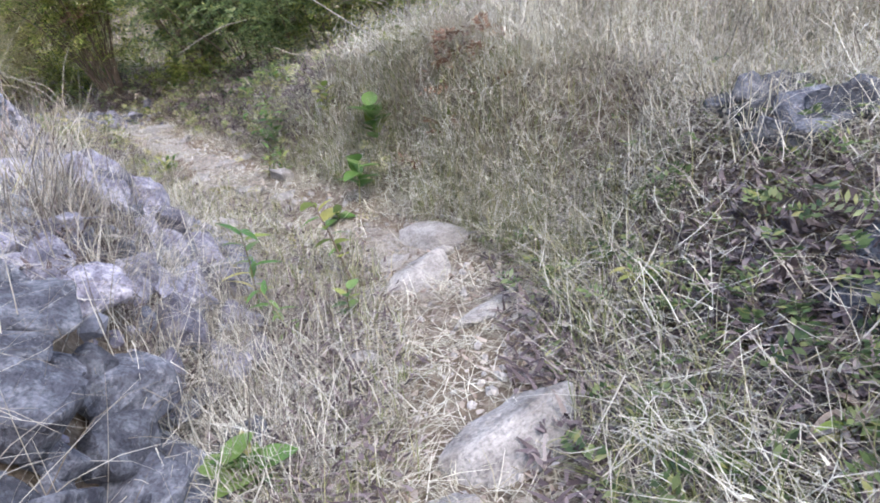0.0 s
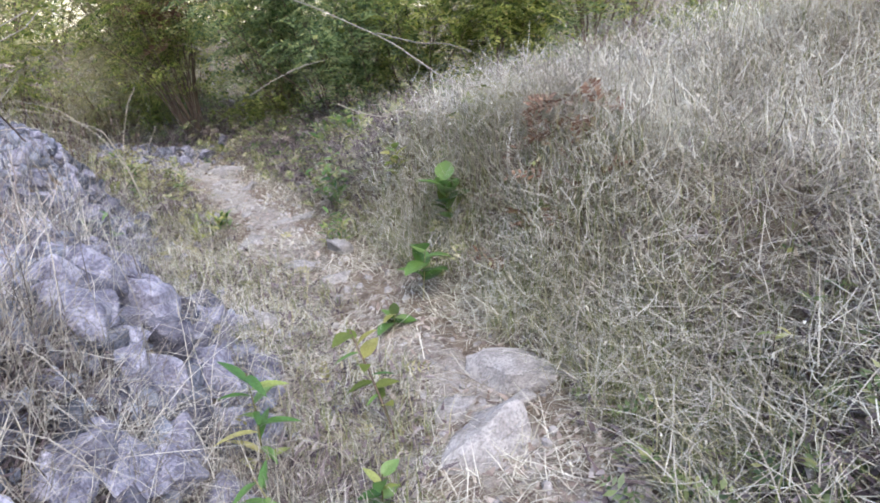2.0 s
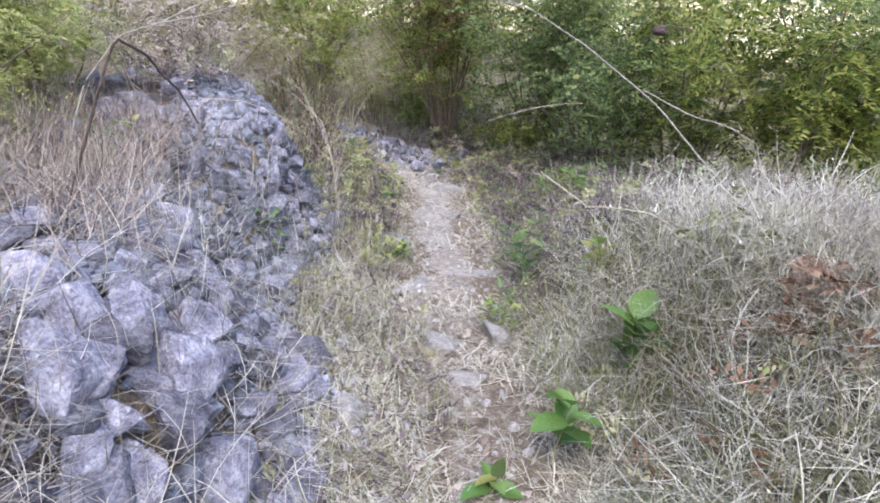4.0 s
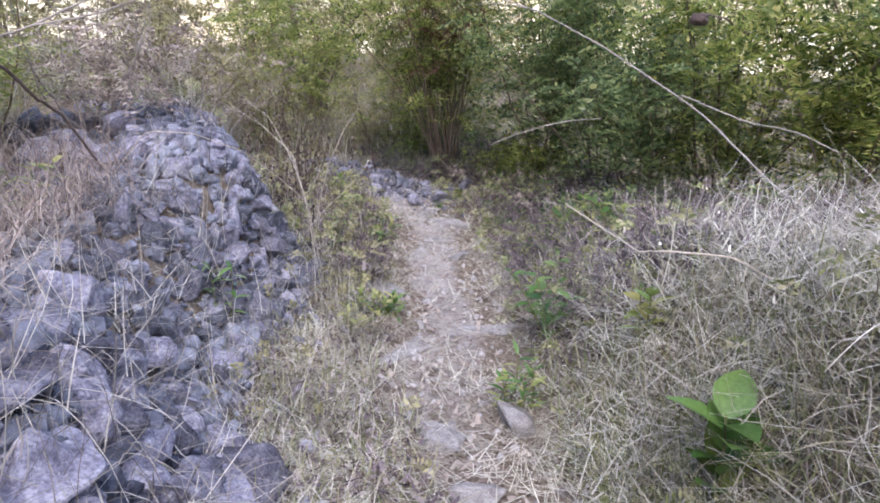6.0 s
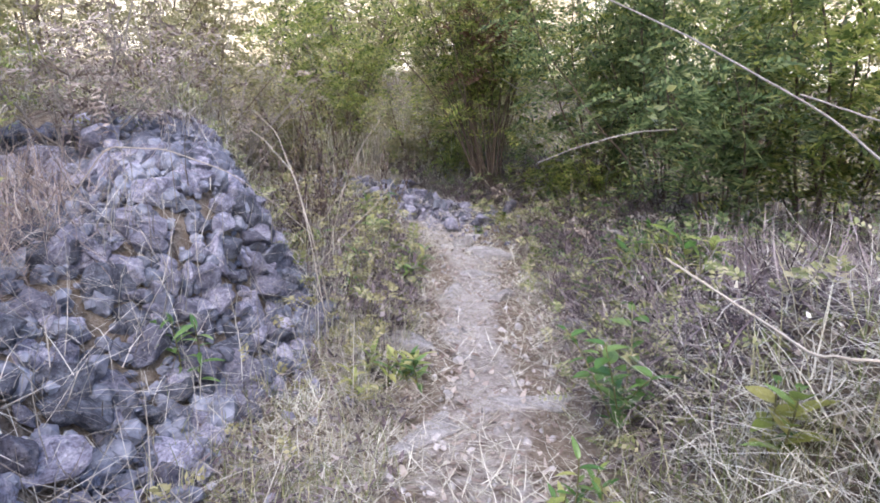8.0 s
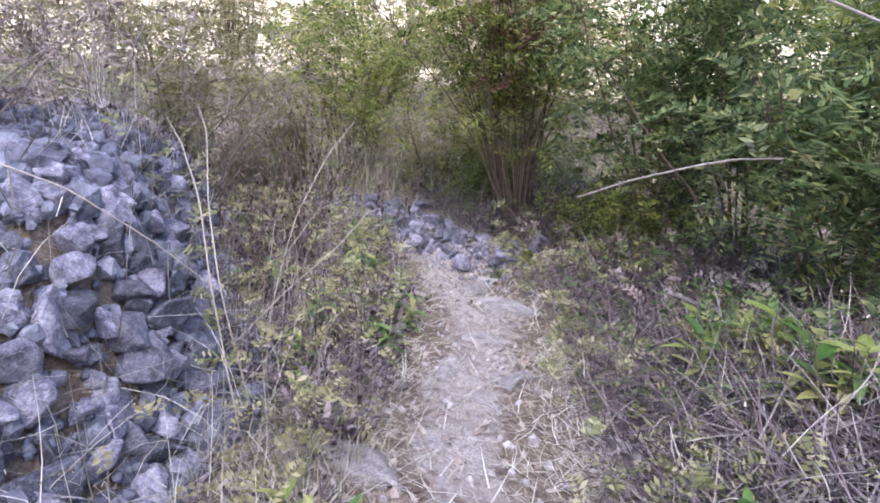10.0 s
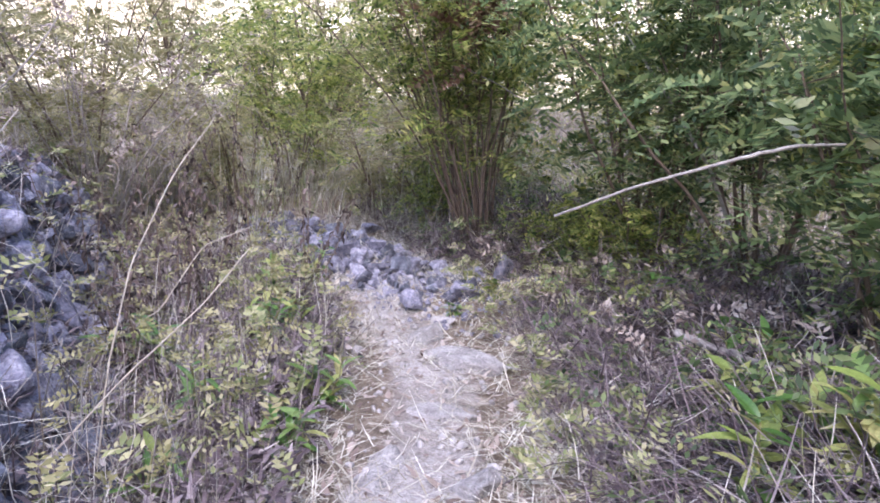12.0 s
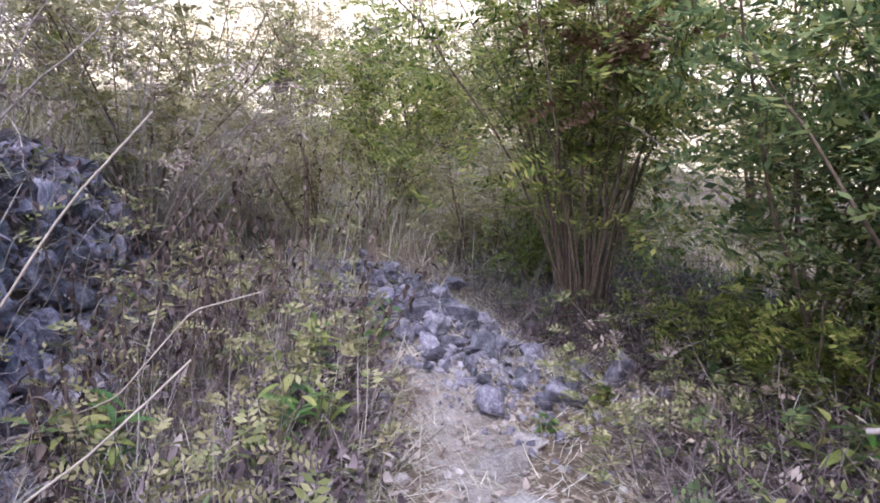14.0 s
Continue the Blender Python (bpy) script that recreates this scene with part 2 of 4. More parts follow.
def wall_height(y):
    return np.interp(y, (-3, 0.5, 1.5, 3.0, 3.7, 4.2, 4.7, 5.2, 5.9, 6.4, 6.9, 7.5, 8.0, 8.6), (0.8, 0.85, 0.8, 0.76, 0.68, 0.6, 0.76, 1.0, 1.08, 0.95, 0.8, 0.6, 0.3, 0.1))


def broad(y):
    """Where the rubble spreads far back from the path."""
    return smooth((y - 2.6) / 0.8) * smooth((7.0 - y) / 0.8)


def height(x, y):
    x, y = np.asarray(x, float), np.asarray(y, float)
    d, _ = offset(x, y, TRAIL)
    h = 0.03 * ripple(x, y, 1.6, 1.0) + 0.016 * ripple(x, y, 5.5, 2.0) + 0.008 * ripple(x, y, 14.0, 5.0)
    rise = np.interp(y, (-3, 1, 2, 3.0, 3.6, 4.6, 5.4, 6.2, 7.2, 8.5, 12), (0.6, 0.6, 0.6, 0.68, 0.78, 0.9, 0.8, 0.52, 0.34, 0.26, 0.2))
    run = np.interp(y, (1, 2, 3.0, 3.6, 5.4, 6.5, 8), (1.1, 1.0, 0.78, 0.62, 0.65, 0.95, 1.1))
    h = h + rise * smooth((d - 0.3 - 0.08 * ripple(x, y, 2.1, 4.0)) / run)
    h = h + np.interp(y, (1.5, 3.0, 4.0, 5.0, 7.0, 8.5), (0.1, 0.25, 0.3, 0.45, 0.4, 0.0)) * smooth((d - 1.1) / 1.8)
    e, _ = offset(x, y, FOOT)
    e = -e
    h = h + wall_height(y) * 0.86 * smooth((e + 0.02) / np.interp(y, (1.8, 2.8), (0.36, 0.62))) * (1 - 0.4 * smooth((e - 0.9 - 0.9 * broad(y)) / 1.2))
    far = np.hypot(x + 3, y - 7)
    h = h + 1.1 * smooth((far - 7) / 14) + 6 * smooth((far - 40) / 200)
    # a low heap across the trail
    h = h + 0.1 * np.exp(-((-(x + 4.8) * 0.96 + (y - 8.68) * 0.27) / 1.1) ** 2 - (((x + 4.8) * 0.27 + (y - 8.68) * 0.96) / 0.3) ** 2)
    return h


def hz(x, y):
    return float(height(np.array([x]), np.array([y]))[0])


def spread(core0, core1, step, reach):
    mid = np.arange(core0, core1 + 1e-6, step)
    out = []
    v, s = 0.0, step
    while v < reach:
        s *= 1.22
        v += s
        out.append(v)
    out = np.array(out)
    return np.concatenate([core0 - out[::-1], mid, core1 + out])


def build_ground():
    xs, ys = spread(-6.5, 3.0, 0.05, 600), spread(-0.5, 10.5, 0.05, 600)
    gx, gy = np.meshgrid(xs, ys)
    z = height(gx, gy)
    n, m = len(xs), len(ys)
    v = np.stack([gx.ravel(), gy.ravel(), z.ravel()], 1)
    i = (np.arange(m - 1)[:, None] * n + np.arange(n - 1)[None]).ravel()
    me = mesh_from("ground", v, np.stack([i, i + 1, i + n + 1, i + n], 1), EARTH)
    d, _ = offset(v[:, 0], v[:, 1], TRAIL)
    near = np.interp(v[:, 1], (0, 2, 3.5, 5, 7, 9), (0.42, 0.42, 0.36, 0.34, 0.36, 0.5))
    near = near * (0.8 + 0.35 * ripple(v[:, 0], v[:, 1], 2.6, 6.0) + 0.2 * ripple(v[:, 0], v[:, 1], 7.0, 3.0))
    a = np.clip(0.75 - (np.abs(d + 0.08 + 0.1 * ripple(v[:, 0], v[:, 1], 3.0, 9.0)) / np.maximum(near, 0.12)) ** 2, -0.5, 0.5)
    a = a - np.interp(v[:, 1], (0, 2.2, 2.8, 3.4, 4.0, 4.8, 5.6, 6.2, 8.3, 9.2), (0.45, 0.4, 0.12, 0.12, 0.3, 0.22, 0.1, 0.0, 0.05, 0.5))
    at = me.attributes.new("trodden", "FLOAT", "POINT")
    at.data.foreach_set("value", a.astype(np.float32))
    ob = new("ground", me)
    return tagged(ob, "dry brown earth with a dusty trodden footpath", "ground", kind="structure")


build_ground()


def build_backdrop():
    """An added ring of pale dry slopes far beyond the trees; its glow stands in for sunlight."""
    mat = bpy.data.materials.new("glowing_slope")
    mat.use_nodes = True
    nodes, lk = links(mat)
    bsdf = nodes["Principled BSDF"]
    co = nodes.new("ShaderNodeTexCoord")
    n = noise_node(nodes, lk, 0.12, 8, 0.65, co.outputs["Object"])
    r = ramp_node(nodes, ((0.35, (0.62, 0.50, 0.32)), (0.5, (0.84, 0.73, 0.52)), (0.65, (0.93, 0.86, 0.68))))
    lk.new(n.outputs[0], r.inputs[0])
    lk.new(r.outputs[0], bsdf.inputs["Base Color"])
    # the slope's own colour is emitted, as if the sun lit it
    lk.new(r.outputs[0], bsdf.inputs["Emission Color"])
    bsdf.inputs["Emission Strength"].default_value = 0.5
    bsdf.inputs["Roughness"].default_value = 1.0
    m, rows = 160, 10
    a = np.arange(m) * 2 * math.pi / m
    top = 40 + 5 * np.sin(a * 3 + 1) + 3 * np.sin(a * 7) + 1.5 * np.sin(a * 17)
    v = []
    for k in range(rows):
        t = k / (rows - 1)
        rad = 75 + 35 * t
        v.append(np.stack([-3 + rad * np.cos(a), 6 + rad * np.sin(a), -2 + top * np.sin(t * math.pi / 2)], 1))
    i = np.arange(rows - 1)[:, None] * m
    j = np.arange(m)[None]
    k = (j + 1) % m
    f = np.stack([i + j, i + k, i + m + k, i + m + j], 2).reshape(-1, 4)
    return tagged(new("backdrop", mesh_from("backdrop", np.concatenate(v), f, mat)), "ring of pale dry slopes far beyond the trees, glowing in place of sunlight", "hillside", kind="structure")


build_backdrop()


# ---- stones ----
def stone_mesh(name, mat, seed, flat=0.75, rough=0.05, level=3, cuts=13):
    """A broken limestone block: rounded facets cut from a ball, then roughened."""
    r = np.random.default_rng(seed)
    bm = bmesh.new()
    bmesh.ops.create_icosphere(bm, subdivisions=level, radius=1.0)
    n = unit(r.normal(size=(cuts, 3)))
    n = np.concatenate([n, [(0, 0, 1), (0, 0, -1), (1, 0.1, 0), (-1, 0, 0.1)]])
    far = r.uniform(0.62, 0.95, len(n))
    for v in bm.verts:
        u = np.array(v.co)
        c = n @ u
        k = np.where(c > 0.05, far / np.maximum(c, 0.05), 9.0)
        rad = (np.sum(k ** -34.0)) ** (-1 / 34.0)
        rad *= 1 + rough * 2 * noise.noise(Vector(u * 2.1 + seed)) + rough * noise.noise(Vector(u * 5.3 - seed)) + 0.6 * rough * noise.noise(Vector(u * 11.0 + seed))
        v.co = Vector(u * rad)
    sx, sy = r.uniform(0.85, 1.2), r.uniform(0.75, 1.0)
    bmesh.ops.scale(bm, vec=(sx, sy, flat), verts=bm.verts)
    me = bpy.data.meshes.new(name)
    bm.to_mesh(me)
    bm.free()
    me.polygons.foreach_set("use_smooth", np.full(len(me.polygons), True))
    me.materials.append(mat)
    return me


def block_mesh(name, mat, seed, flat=0.75, cuts=2, points=14):
    """A broken block: flat fracture faces with worn, slightly uneven edges."""
    r = np.random.default_rng(seed)
    p = unit(r.normal(size=(points, 3)))
    p = np.sign(p) * np.abs(p) ** 0.75
    bm = bmesh.new()
    for q in p * r.uniform(0.78, 1.02, (points, 1)):
        bm.verts.new(q * (r.uniform(0.98, 1.02), 0.86, flat))
    hull = bmesh.ops.convex_hull(bm, input=bm.verts)
    loose = [g for g in hull["geom_interior"] if isinstance(g, bmesh.types.BMVert)]
    bmesh.ops.delete(bm, geom=loose, context="VERTS")
    bmesh.ops.bevel(bm, geom=bm.edges[:], offset=0.045, segments=1, affect="EDGES", profile=0.5)
    bmesh.ops.triangulate(bm, faces=bm.faces[:])
    long = [e for e in bm.edges if e.calc_length() > 0.3]
    bmesh.ops.subdivide_edges(bm, edges=long, cuts=cuts, use_grid_fill=True)
    bmesh.ops.triangulate(bm, faces=bm.faces[:])
    for v in bm.verts:
        c = v.co.copy()
        k = 0.075 * noise.noise(c * 1.9 + Vector((seed, 0, 0))) + 0.05 * noise.noise(c * 4.7 - Vector((seed, 0, 0))) + 0.03 * noise.noise(c * 9.0 + Vector((0, seed, 0)))
        v.co = c * (1 + 1.25 * k)
    me = bpy.data.meshes.new(name)
    bm.to_mesh(me)
    bm.free()
    me.materials.append(mat)
    return me


BLOCKS = [block_mesh("stone", STONE, s, f) for s, f in ((1, 0.75), (2, 0.6), (3, 0.85), (4, 0.5), (5, 0.7), (6, 0.8), (7, 0.45), (8, 0.65), (9, 0.55), (10, 0.7))]
BIGBLOCKS = [block_mesh("stone", STONE, s, f, 3, 14) for s, f in ((11, 0.7), (12, 0.5), (13, 0.8), (14, 0.6))]
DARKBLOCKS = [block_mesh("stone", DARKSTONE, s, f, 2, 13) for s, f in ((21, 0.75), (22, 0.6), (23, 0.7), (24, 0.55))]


def normal_at(x, y, s=0.12):
    return Vector((-(hz(x + s, y) - hz(x - s, y)) / (2 * s), -(hz(x, y + s) - hz(x, y - s)) / (2 * s), 1)).normalized()


def lay_stone(owner, meshes, r, x, y, size, sink=0.25, lift=0.0, name="stone"):
    n = normal_at(x, y)
    turn = Vector((0, 0, 1)).rotation_difference(n.lerp(Vector((0, 0, 1)), 0.35)).to_matrix().to_4x4()
    m = Matrix.Translation(Vector((x, y, hz(x, y))) + n * (size * (0.35 - sink) + lift)) @ turn @ pose(0, 0, 0, r.uniform(-28, 28), r.uniform(-28, 28), r.uniform(0, 360))
    m = m @ Matrix.Diagonal((size, size * r.uniform(0.8, 1.1), size * r.uniform(0.8, 1.2), 1))
    if owner is None:
        return m
    return part(name, meshes[int(r.integers(len(meshes)))], owner, m=Matrix.Translation(-Vector(owner.location)) @ m)


def wall_stones(owner, y0, y1, step, sizes, meshes, r, e0=-0.06, e1=1.0, layers=1, skip=0.0):
    """Loose blocks over the face and crest between two places along the wall's foot."""
    pts = []
    for i in range(len(FOOT) - 1):
        a, b = FOOT[i], FOOT[i + 1]
        length = np.hypot(*(b - a))
        k = max(1, int(round(length / step)))
        nrm = np.array((-(b - a)[1], (b - a)[0])) / length
        for j in range(k):
            p = a + (b - a) * (j + r.uniform(0.2, 0.8)) / k
            if not y0 <= p[1] <= y1:
                continue
            e = e0
            while e < e1:
                q = p + nrm * (e + r.uniform(-0.03, 0.03)) + (b - a) / length * r.uniform(-0.06, 0.06)
                slope = 1.35 if e < 0.6 else 0.25
                pts.append((q, e))
                e += step / math.sqrt(1 + slope * slope) * r.uniform(0.8, 1.2)
    for q, e in pts:
        if r.random() < skip:
            continue
        lay_stone(owner, meshes, r, q[0], q[1], sizes * r.choice((0.65, 0.8, 0.9, 1.0, 1.15, 1.4)) * r.uniform(0.9, 1.1), r.uniform(0.0, 0.2))


sr = np.random.default_rng(3)
near_wall = thing("dry_stone_wall", (-1.1, 2.5, 0), "collapsed dry stone wall of rough grey limestone blocks beside the path", "stone wall")
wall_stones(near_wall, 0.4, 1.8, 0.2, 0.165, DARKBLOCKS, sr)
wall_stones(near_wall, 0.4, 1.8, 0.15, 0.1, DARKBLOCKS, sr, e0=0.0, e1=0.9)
wall_stones(near_wall, 1.8, 4.25, 0.18, 0.128, BLOCKS + BIGBLOCKS, sr)
wall_stones(near_wall, 2.05, 4.1, 0.27, 0.085, BLOCKS + DARKBLOCKS, sr, e0=0.02, e1=0.95)
heap = thing("rubble_heap", (-3.2, 5.6, 0), "tall heap of small broken grey limestone rubble beside the path", "rubble heap", "rubble heaps")
wall_stones(heap, 4.3, 5.75, 0.13, 0.092, BLOCKS + DARKBLOCKS, sr, e1=1.1)
wall_stones(heap, 4.3, 5.75, 0.12, 0.058, BLOCKS + DARKBLOCKS, sr, e0=0.0, e1=1.1)
end = thing("rubble_heap", (-4.1, 6.5, 0), "rounded end of a tall heap of dark broken limestone", "rubble heap", "rubble heaps")
wall_stones(end, 5.75, 7.5, 0.145, 0.095, BLOCKS + DARKBLOCKS, sr, e1=1.1)
wall_stones(end, 5.6, 7.5, 0.17, 0.08, BLOCKS + DARKBLOCKS, sr, e0=0.03, e1=1.1)


spill = thing("rubble_heap", (-3.4, 4.2, 0.8), "broad spread of loose grey limestone rubble behind the wall", "rubble heap", "rubble heaps")
wall_stones(spill, 2.7, 6.6, 0.2, 0.12, BLOCKS + BLOCKS + DARKBLOCKS, sr, e0=1.05, e1=2.1)


# ---- straw and grass ----
def blades(name, x, y, length, width, lean, az, bend, mat, label, category, lift=None, seg=3):
    """Flat tapering blades rooted in the ground, leaning and curling over."""
    n = len(x)
    z = height(x, y) + (0 if lift is None else lift)
    t = np.linspace(0, 1, seg + 1)
    dx, dy = np.cos(az), np.sin(az)
    verts = np.zeros((n, seg + 1, 2, 3), np.float32)
    px, py, pz = x.copy(), y.copy(), z - 0.01
    sway = rng.normal(0, 0.22, n)
    for k in range(seg + 1):
        a = lean + bend * t[k]
        w = width * (1 - 0.75 * t[k] ** 2) * 0.5
        hx, hy = np.cos(az + sway * t[k] * 2), np.sin(az + sway * t[k] * 2)
        verts[:, k, 0] = np.stack([px - hy * w, py + hx * w, pz], 1)
        verts[:, k, 1] = np.stack([px + hy * w, py - hx * w, pz], 1)
        s = length / seg
        px, py, pz = px + hx * np.sin(a) * s, py + hy * np.sin(a) * s, pz + np.cos(a) * s
        pz = np.maximum(pz, height(px, py) + 0.004) if k % 2 == 0 else pz
    base = (np.arange(n) * (seg + 1) * 2)[:, None]
    k = np.arange(seg)[None] * 2
    f = np.stack([base + k, base + k + 1, base + k + 3, base + k + 2], 2).reshape(-1, 4)
    ob = new(name, mesh_from(name, verts.reshape(-1, 3), f, mat, False))
    return tagged(ob, label, category, kind="stuff")


def scatter(n, x0, x1, y0, y1, weight):
    """n places picked in proportion to weight(x, y)."""
    out = []
    have = 0
    while have < n:
        x, y = rng.uniform(x0, x1, n * 2), rng.uniform(y0, y1, n * 2)
        k = rng.random(n * 2) < weight(x, y)
        out.append(np.stack([x[k], y[k]], 1))
        have += int(k.sum())
    p = np.concatenate(out)[:n]
    return p[:, 0].copy(), p[:, 1].copy()


def clumps(x, y, f, seed):
    return np.clip(0.55 + 0.75 * ripple(x, y, f, seed), 0.05, 1)


def bank_weight(x, y):
    d, _ = offset(x, y, TRAIL)
    return smooth((d - 0.24 - 0.12 * smooth((y - 4) / 1.5) - 0.14 * ripple(x, y, 4.5, 2.5)) / 0.25) * np.clip(1.3 - d / 5, 0.15, 1) * (0.35 + 0.65 * clumps(x, y, 3.5, 1.2)) * np.where(x < -0.7, np.interp(y, (4.7, 5.5), (1, 0.05)), np.interp(y, (4.5, 5.2, 6.0), (1, 0.35, 0.06))) * (1 - 0.93 * foot_gap(x, y))


def foot_gap(x, y):
    """Bare weedy ground under the edge of the bank."""
    return np.exp(-((x - 1.0) / 0.76) ** 2 - ((y - 1.55) / 1.2) ** 2)


def left_weight(x, y):
    d, _ = offset(x, y, TRAIL)
    e, _ = offset(x, y, FOOT)
    return (1 - 0.93 * heap_gap(x, y)) * smooth((-d - 0.2 - 0.16 * smooth((y - 4) / 1.5) - 0.16 * ripple(x, y, 4.0, 1.5)) / 0.15) * smooth((e + 0.1) / 0.15) * (0.3 + 0.7 * clumps(x, y, 4.0, 3.3))


def top_weight(x, y):
    e, _ = offset(x, y, FOOT)
    return smooth((-e - 0.55 - 1.1 * broad(y)) / 0.6) * np.clip(1.3 + e / 4, 0.1, 1) * clumps(x, y, 3.0, 5.1)


def wall_weight(x, y):
    e, _ = offset(x, y, FOOT)
    return smooth((-e + 0.2) / 0.2) * smooth((1.0 + e) / 0.5) * clumps(x, y, 4.2, 2.4) * np.interp(y, (2.0, 3.2, 4.6), (1, 0.5, 0.4))


def cover_weight(x, y):
    e, _ = offset(x, y, FOOT)
    return np.exp(-((e + np.interp(y, (1.6, 2.4), (-0.2, 0.15))) / np.interp(y, (1.6, 2.4), (0.2, 0.42))) ** 2) * smooth((y - 1.2) / 0.4) * smooth((2.85 - y) / 0.4) * (0.25 + 0.75 * clumps(x, y, 5.0, 3.9))


def heap_gap(x, y):
    """Bare ground round the stones spilled over the trail."""
    a, b = -(x + 5.1) * 0.96 + (y - 8.72) * 0.27, (x + 5.1) * 0.27 + (y - 8.72) * 0.96
    return np.exp(-(a / 1.5) ** 4 - (b / 0.42) ** 4)


def path_weight(x, y):
    d, _ = offset(x, y, TRAIL)
    return (np.interp(y, (0, 4.4, 6.2), (0.55, 0.42, 0.24)) + 0.85 * smooth((np.abs(d + 0.05) - 0.1) / 0.45)) * smooth((1.1 - np.abs(d)) / 0.5) * (0.2 + 0.8 * clumps(x, y, 4.5, 0.7))


def far_weight(x, y):
    d, _ = offset(x, y, TRAIL)
    return smooth((np.hypot(x + 1.5, y - 4) - 5.2) / 1.6) * (0.3 + 0.7 * clumps(x, y, 1.3, 2.2)) * (0.15 + 0.85 * np.maximum(smooth((np.abs(d) - 0.2) / 0.5), smooth((y - 9) / 1.0)))


def spill_weight(x, y):
    e, _ = offset(x, y, FOOT)
    return smooth((-e - 0.5) / 0.3) * smooth((2.3 + e) / 0.3) * smooth((y - 2.8) / 0.5) * smooth((5.0 - y) / 0.5)


def weeds_weight(x, y):
    d, _ = offset(x, y, TRAIL)
    return (1 - 0.95 * heap_gap(x, y)) * smooth((-d - 0.3) / 0.3) * clumps(x, y, 3.6, 8.0)


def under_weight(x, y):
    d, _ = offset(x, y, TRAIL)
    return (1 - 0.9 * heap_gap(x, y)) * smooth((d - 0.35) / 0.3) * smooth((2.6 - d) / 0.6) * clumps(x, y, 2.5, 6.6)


def grass():
    pi2 = 2 * math.pi
    u, g = rng.uniform, rng.normal
    # tangled pale straw on the bank
    box = (-1.7, 4.5, 0.2, 8.5)
    n = 70000
    x, y = scatter(n, *box, bank_weight)
    blades("bank_straw", x, y, u(0.07, 0.3, n), u(0.0018, 0.0042, n), np.abs(g(1.25, 0.4, n)), u(0, pi2, n), g(0.1, 0.9, n), STRAW,
           "tangled pale dry straw covering the bank", "dry grass", lift=u(0, 0.16, n), seg=3)
    n = 16000
    x, y = scatter(n, *box, lambda a, b: bank_weight(a, b) * (0.12 + 0.88 * smooth((1.0 - offset(a, b, TRAIL)[0]) / 0.5)))
    blades("bank_grass", x, y, u(0.08, 0.26, n), u(0.002, 0.005, n), np.abs(g(0.7, 0.4, n)), u(0, pi2, n), g(0.6, 0.6, n), GREENGRASS,
           "half-dry green grass among the straw", "grass", lift=u(0, 0.1, n), seg=4)
    n = 30000
    x, y = scatter(n, *box, bank_weight)
    blades("fallen_straw", x, y, u(0.1, 0.4, n), u(0.002, 0.004, n), g(1.4, 0.25, n), u(0, pi2, n), g(0.1, 0.4, n), GREYSTRAW,
           "long fallen grey stalks lying over the bank", "dry grass", lift=u(0.03, 0.3, n), seg=4)
    # beside the path, towards the wall
    n = 16000
    x, y = scatter(n, -6.0, 0.3, 0.3, 9.6, left_weight)
    blades("verge_straw", x, y, u(0.05, 0.22, n), u(0.002, 0.0045, n), np.abs(g(1.15, 0.4, n)), u(0, pi2, n), g(0.3, 0.8, n), GREYSTRAW,
           "dry weathered grass between path and wall", "dry grass", seg=4)
    n = 8500
    x, y = scatter(n, -5.0, 0.3, 0.8, 9.0, left_weight)
    blades("verge_grass", x, y, u(0.05, 0.2, n), u(0.002, 0.005, n), np.abs(g(0.5, 0.4, n)), u(0, pi2, n), g(0.6, 0.6, n), GREENGRASS,
           "half-green grass between path and wall", "grass")
    n = 7000
    x, y = scatter(n, -5.0, 0.3, 0.5, 7.0, left_weight)
    blades("verge_litter", x, y, u(0.02, 0.06, n), u(0.006, 0.02, n), g(1.25, 0.3, n), u(0, pi2, n), g(0.3, 0.5, n), DARKLITTER,
           "dark dead leaves and twigs between path and wall", "litter", lift=u(0, 0.07, n), seg=2)
    n = 5000
    x, y = scatter(n, *box, bank_weight)
    blades("seed_flecks", x, y, u(0.01, 0.03, n), u(0.005, 0.012, n), u(0, 1.4, n), u(0, pi2, n), u(0, 1, n), STRAW,
           "pale dry seed heads and flakes caught in the straw", "seed heads", lift=u(0.05, 0.4, n), seg=2)
    n = 6500
    x, y = scatter(n, -2.1, -0.2, 1.2, 3.1, cover_weight)
    blades("wall_foot_straw", x, y, u(0.08, 0.34, n), u(0.002, 0.004, n), np.abs(g(1.05, 0.45, n)), u(0, pi2, n), g(0.4, 0.8, n), GREYSTRAW,
           "dry tangled grass growing up against the wall", "dry grass", lift=u(0, 0.1, n), seg=4)
    n = 1300
    x, y = scatter(n, -6.0, -1.8, 5.0, 9.2, left_weight)
    blades("verge_stems", x, y, u(0.15, 0.5, n), u(0.002, 0.004, n), np.abs(g(0.6, 0.4, n)), u(0, pi2, n), g(0.4, 0.8, n), GREYSTRAW,
           "thin upright dry stems between path and heap", "dry stalks", seg=4)
    n = 2400
    x, y = scatter(n, -5.4, -2.6, 5.8, 7.8, left_weight)
    blades("brown_stems", x, y, u(0.1, 0.4, n), u(0.003, 0.006, n), np.abs(g(0.5, 0.4, n)), u(0, pi2, n), g(0.4, 0.8, n), DARKLITTER,
           "dark brown dead weed stems beside the path", "dry stalks", seg=4)
    n = 5000
    x, y = scatter(n, -2.1, -0.2, 1.2, 3.1, cover_weight)
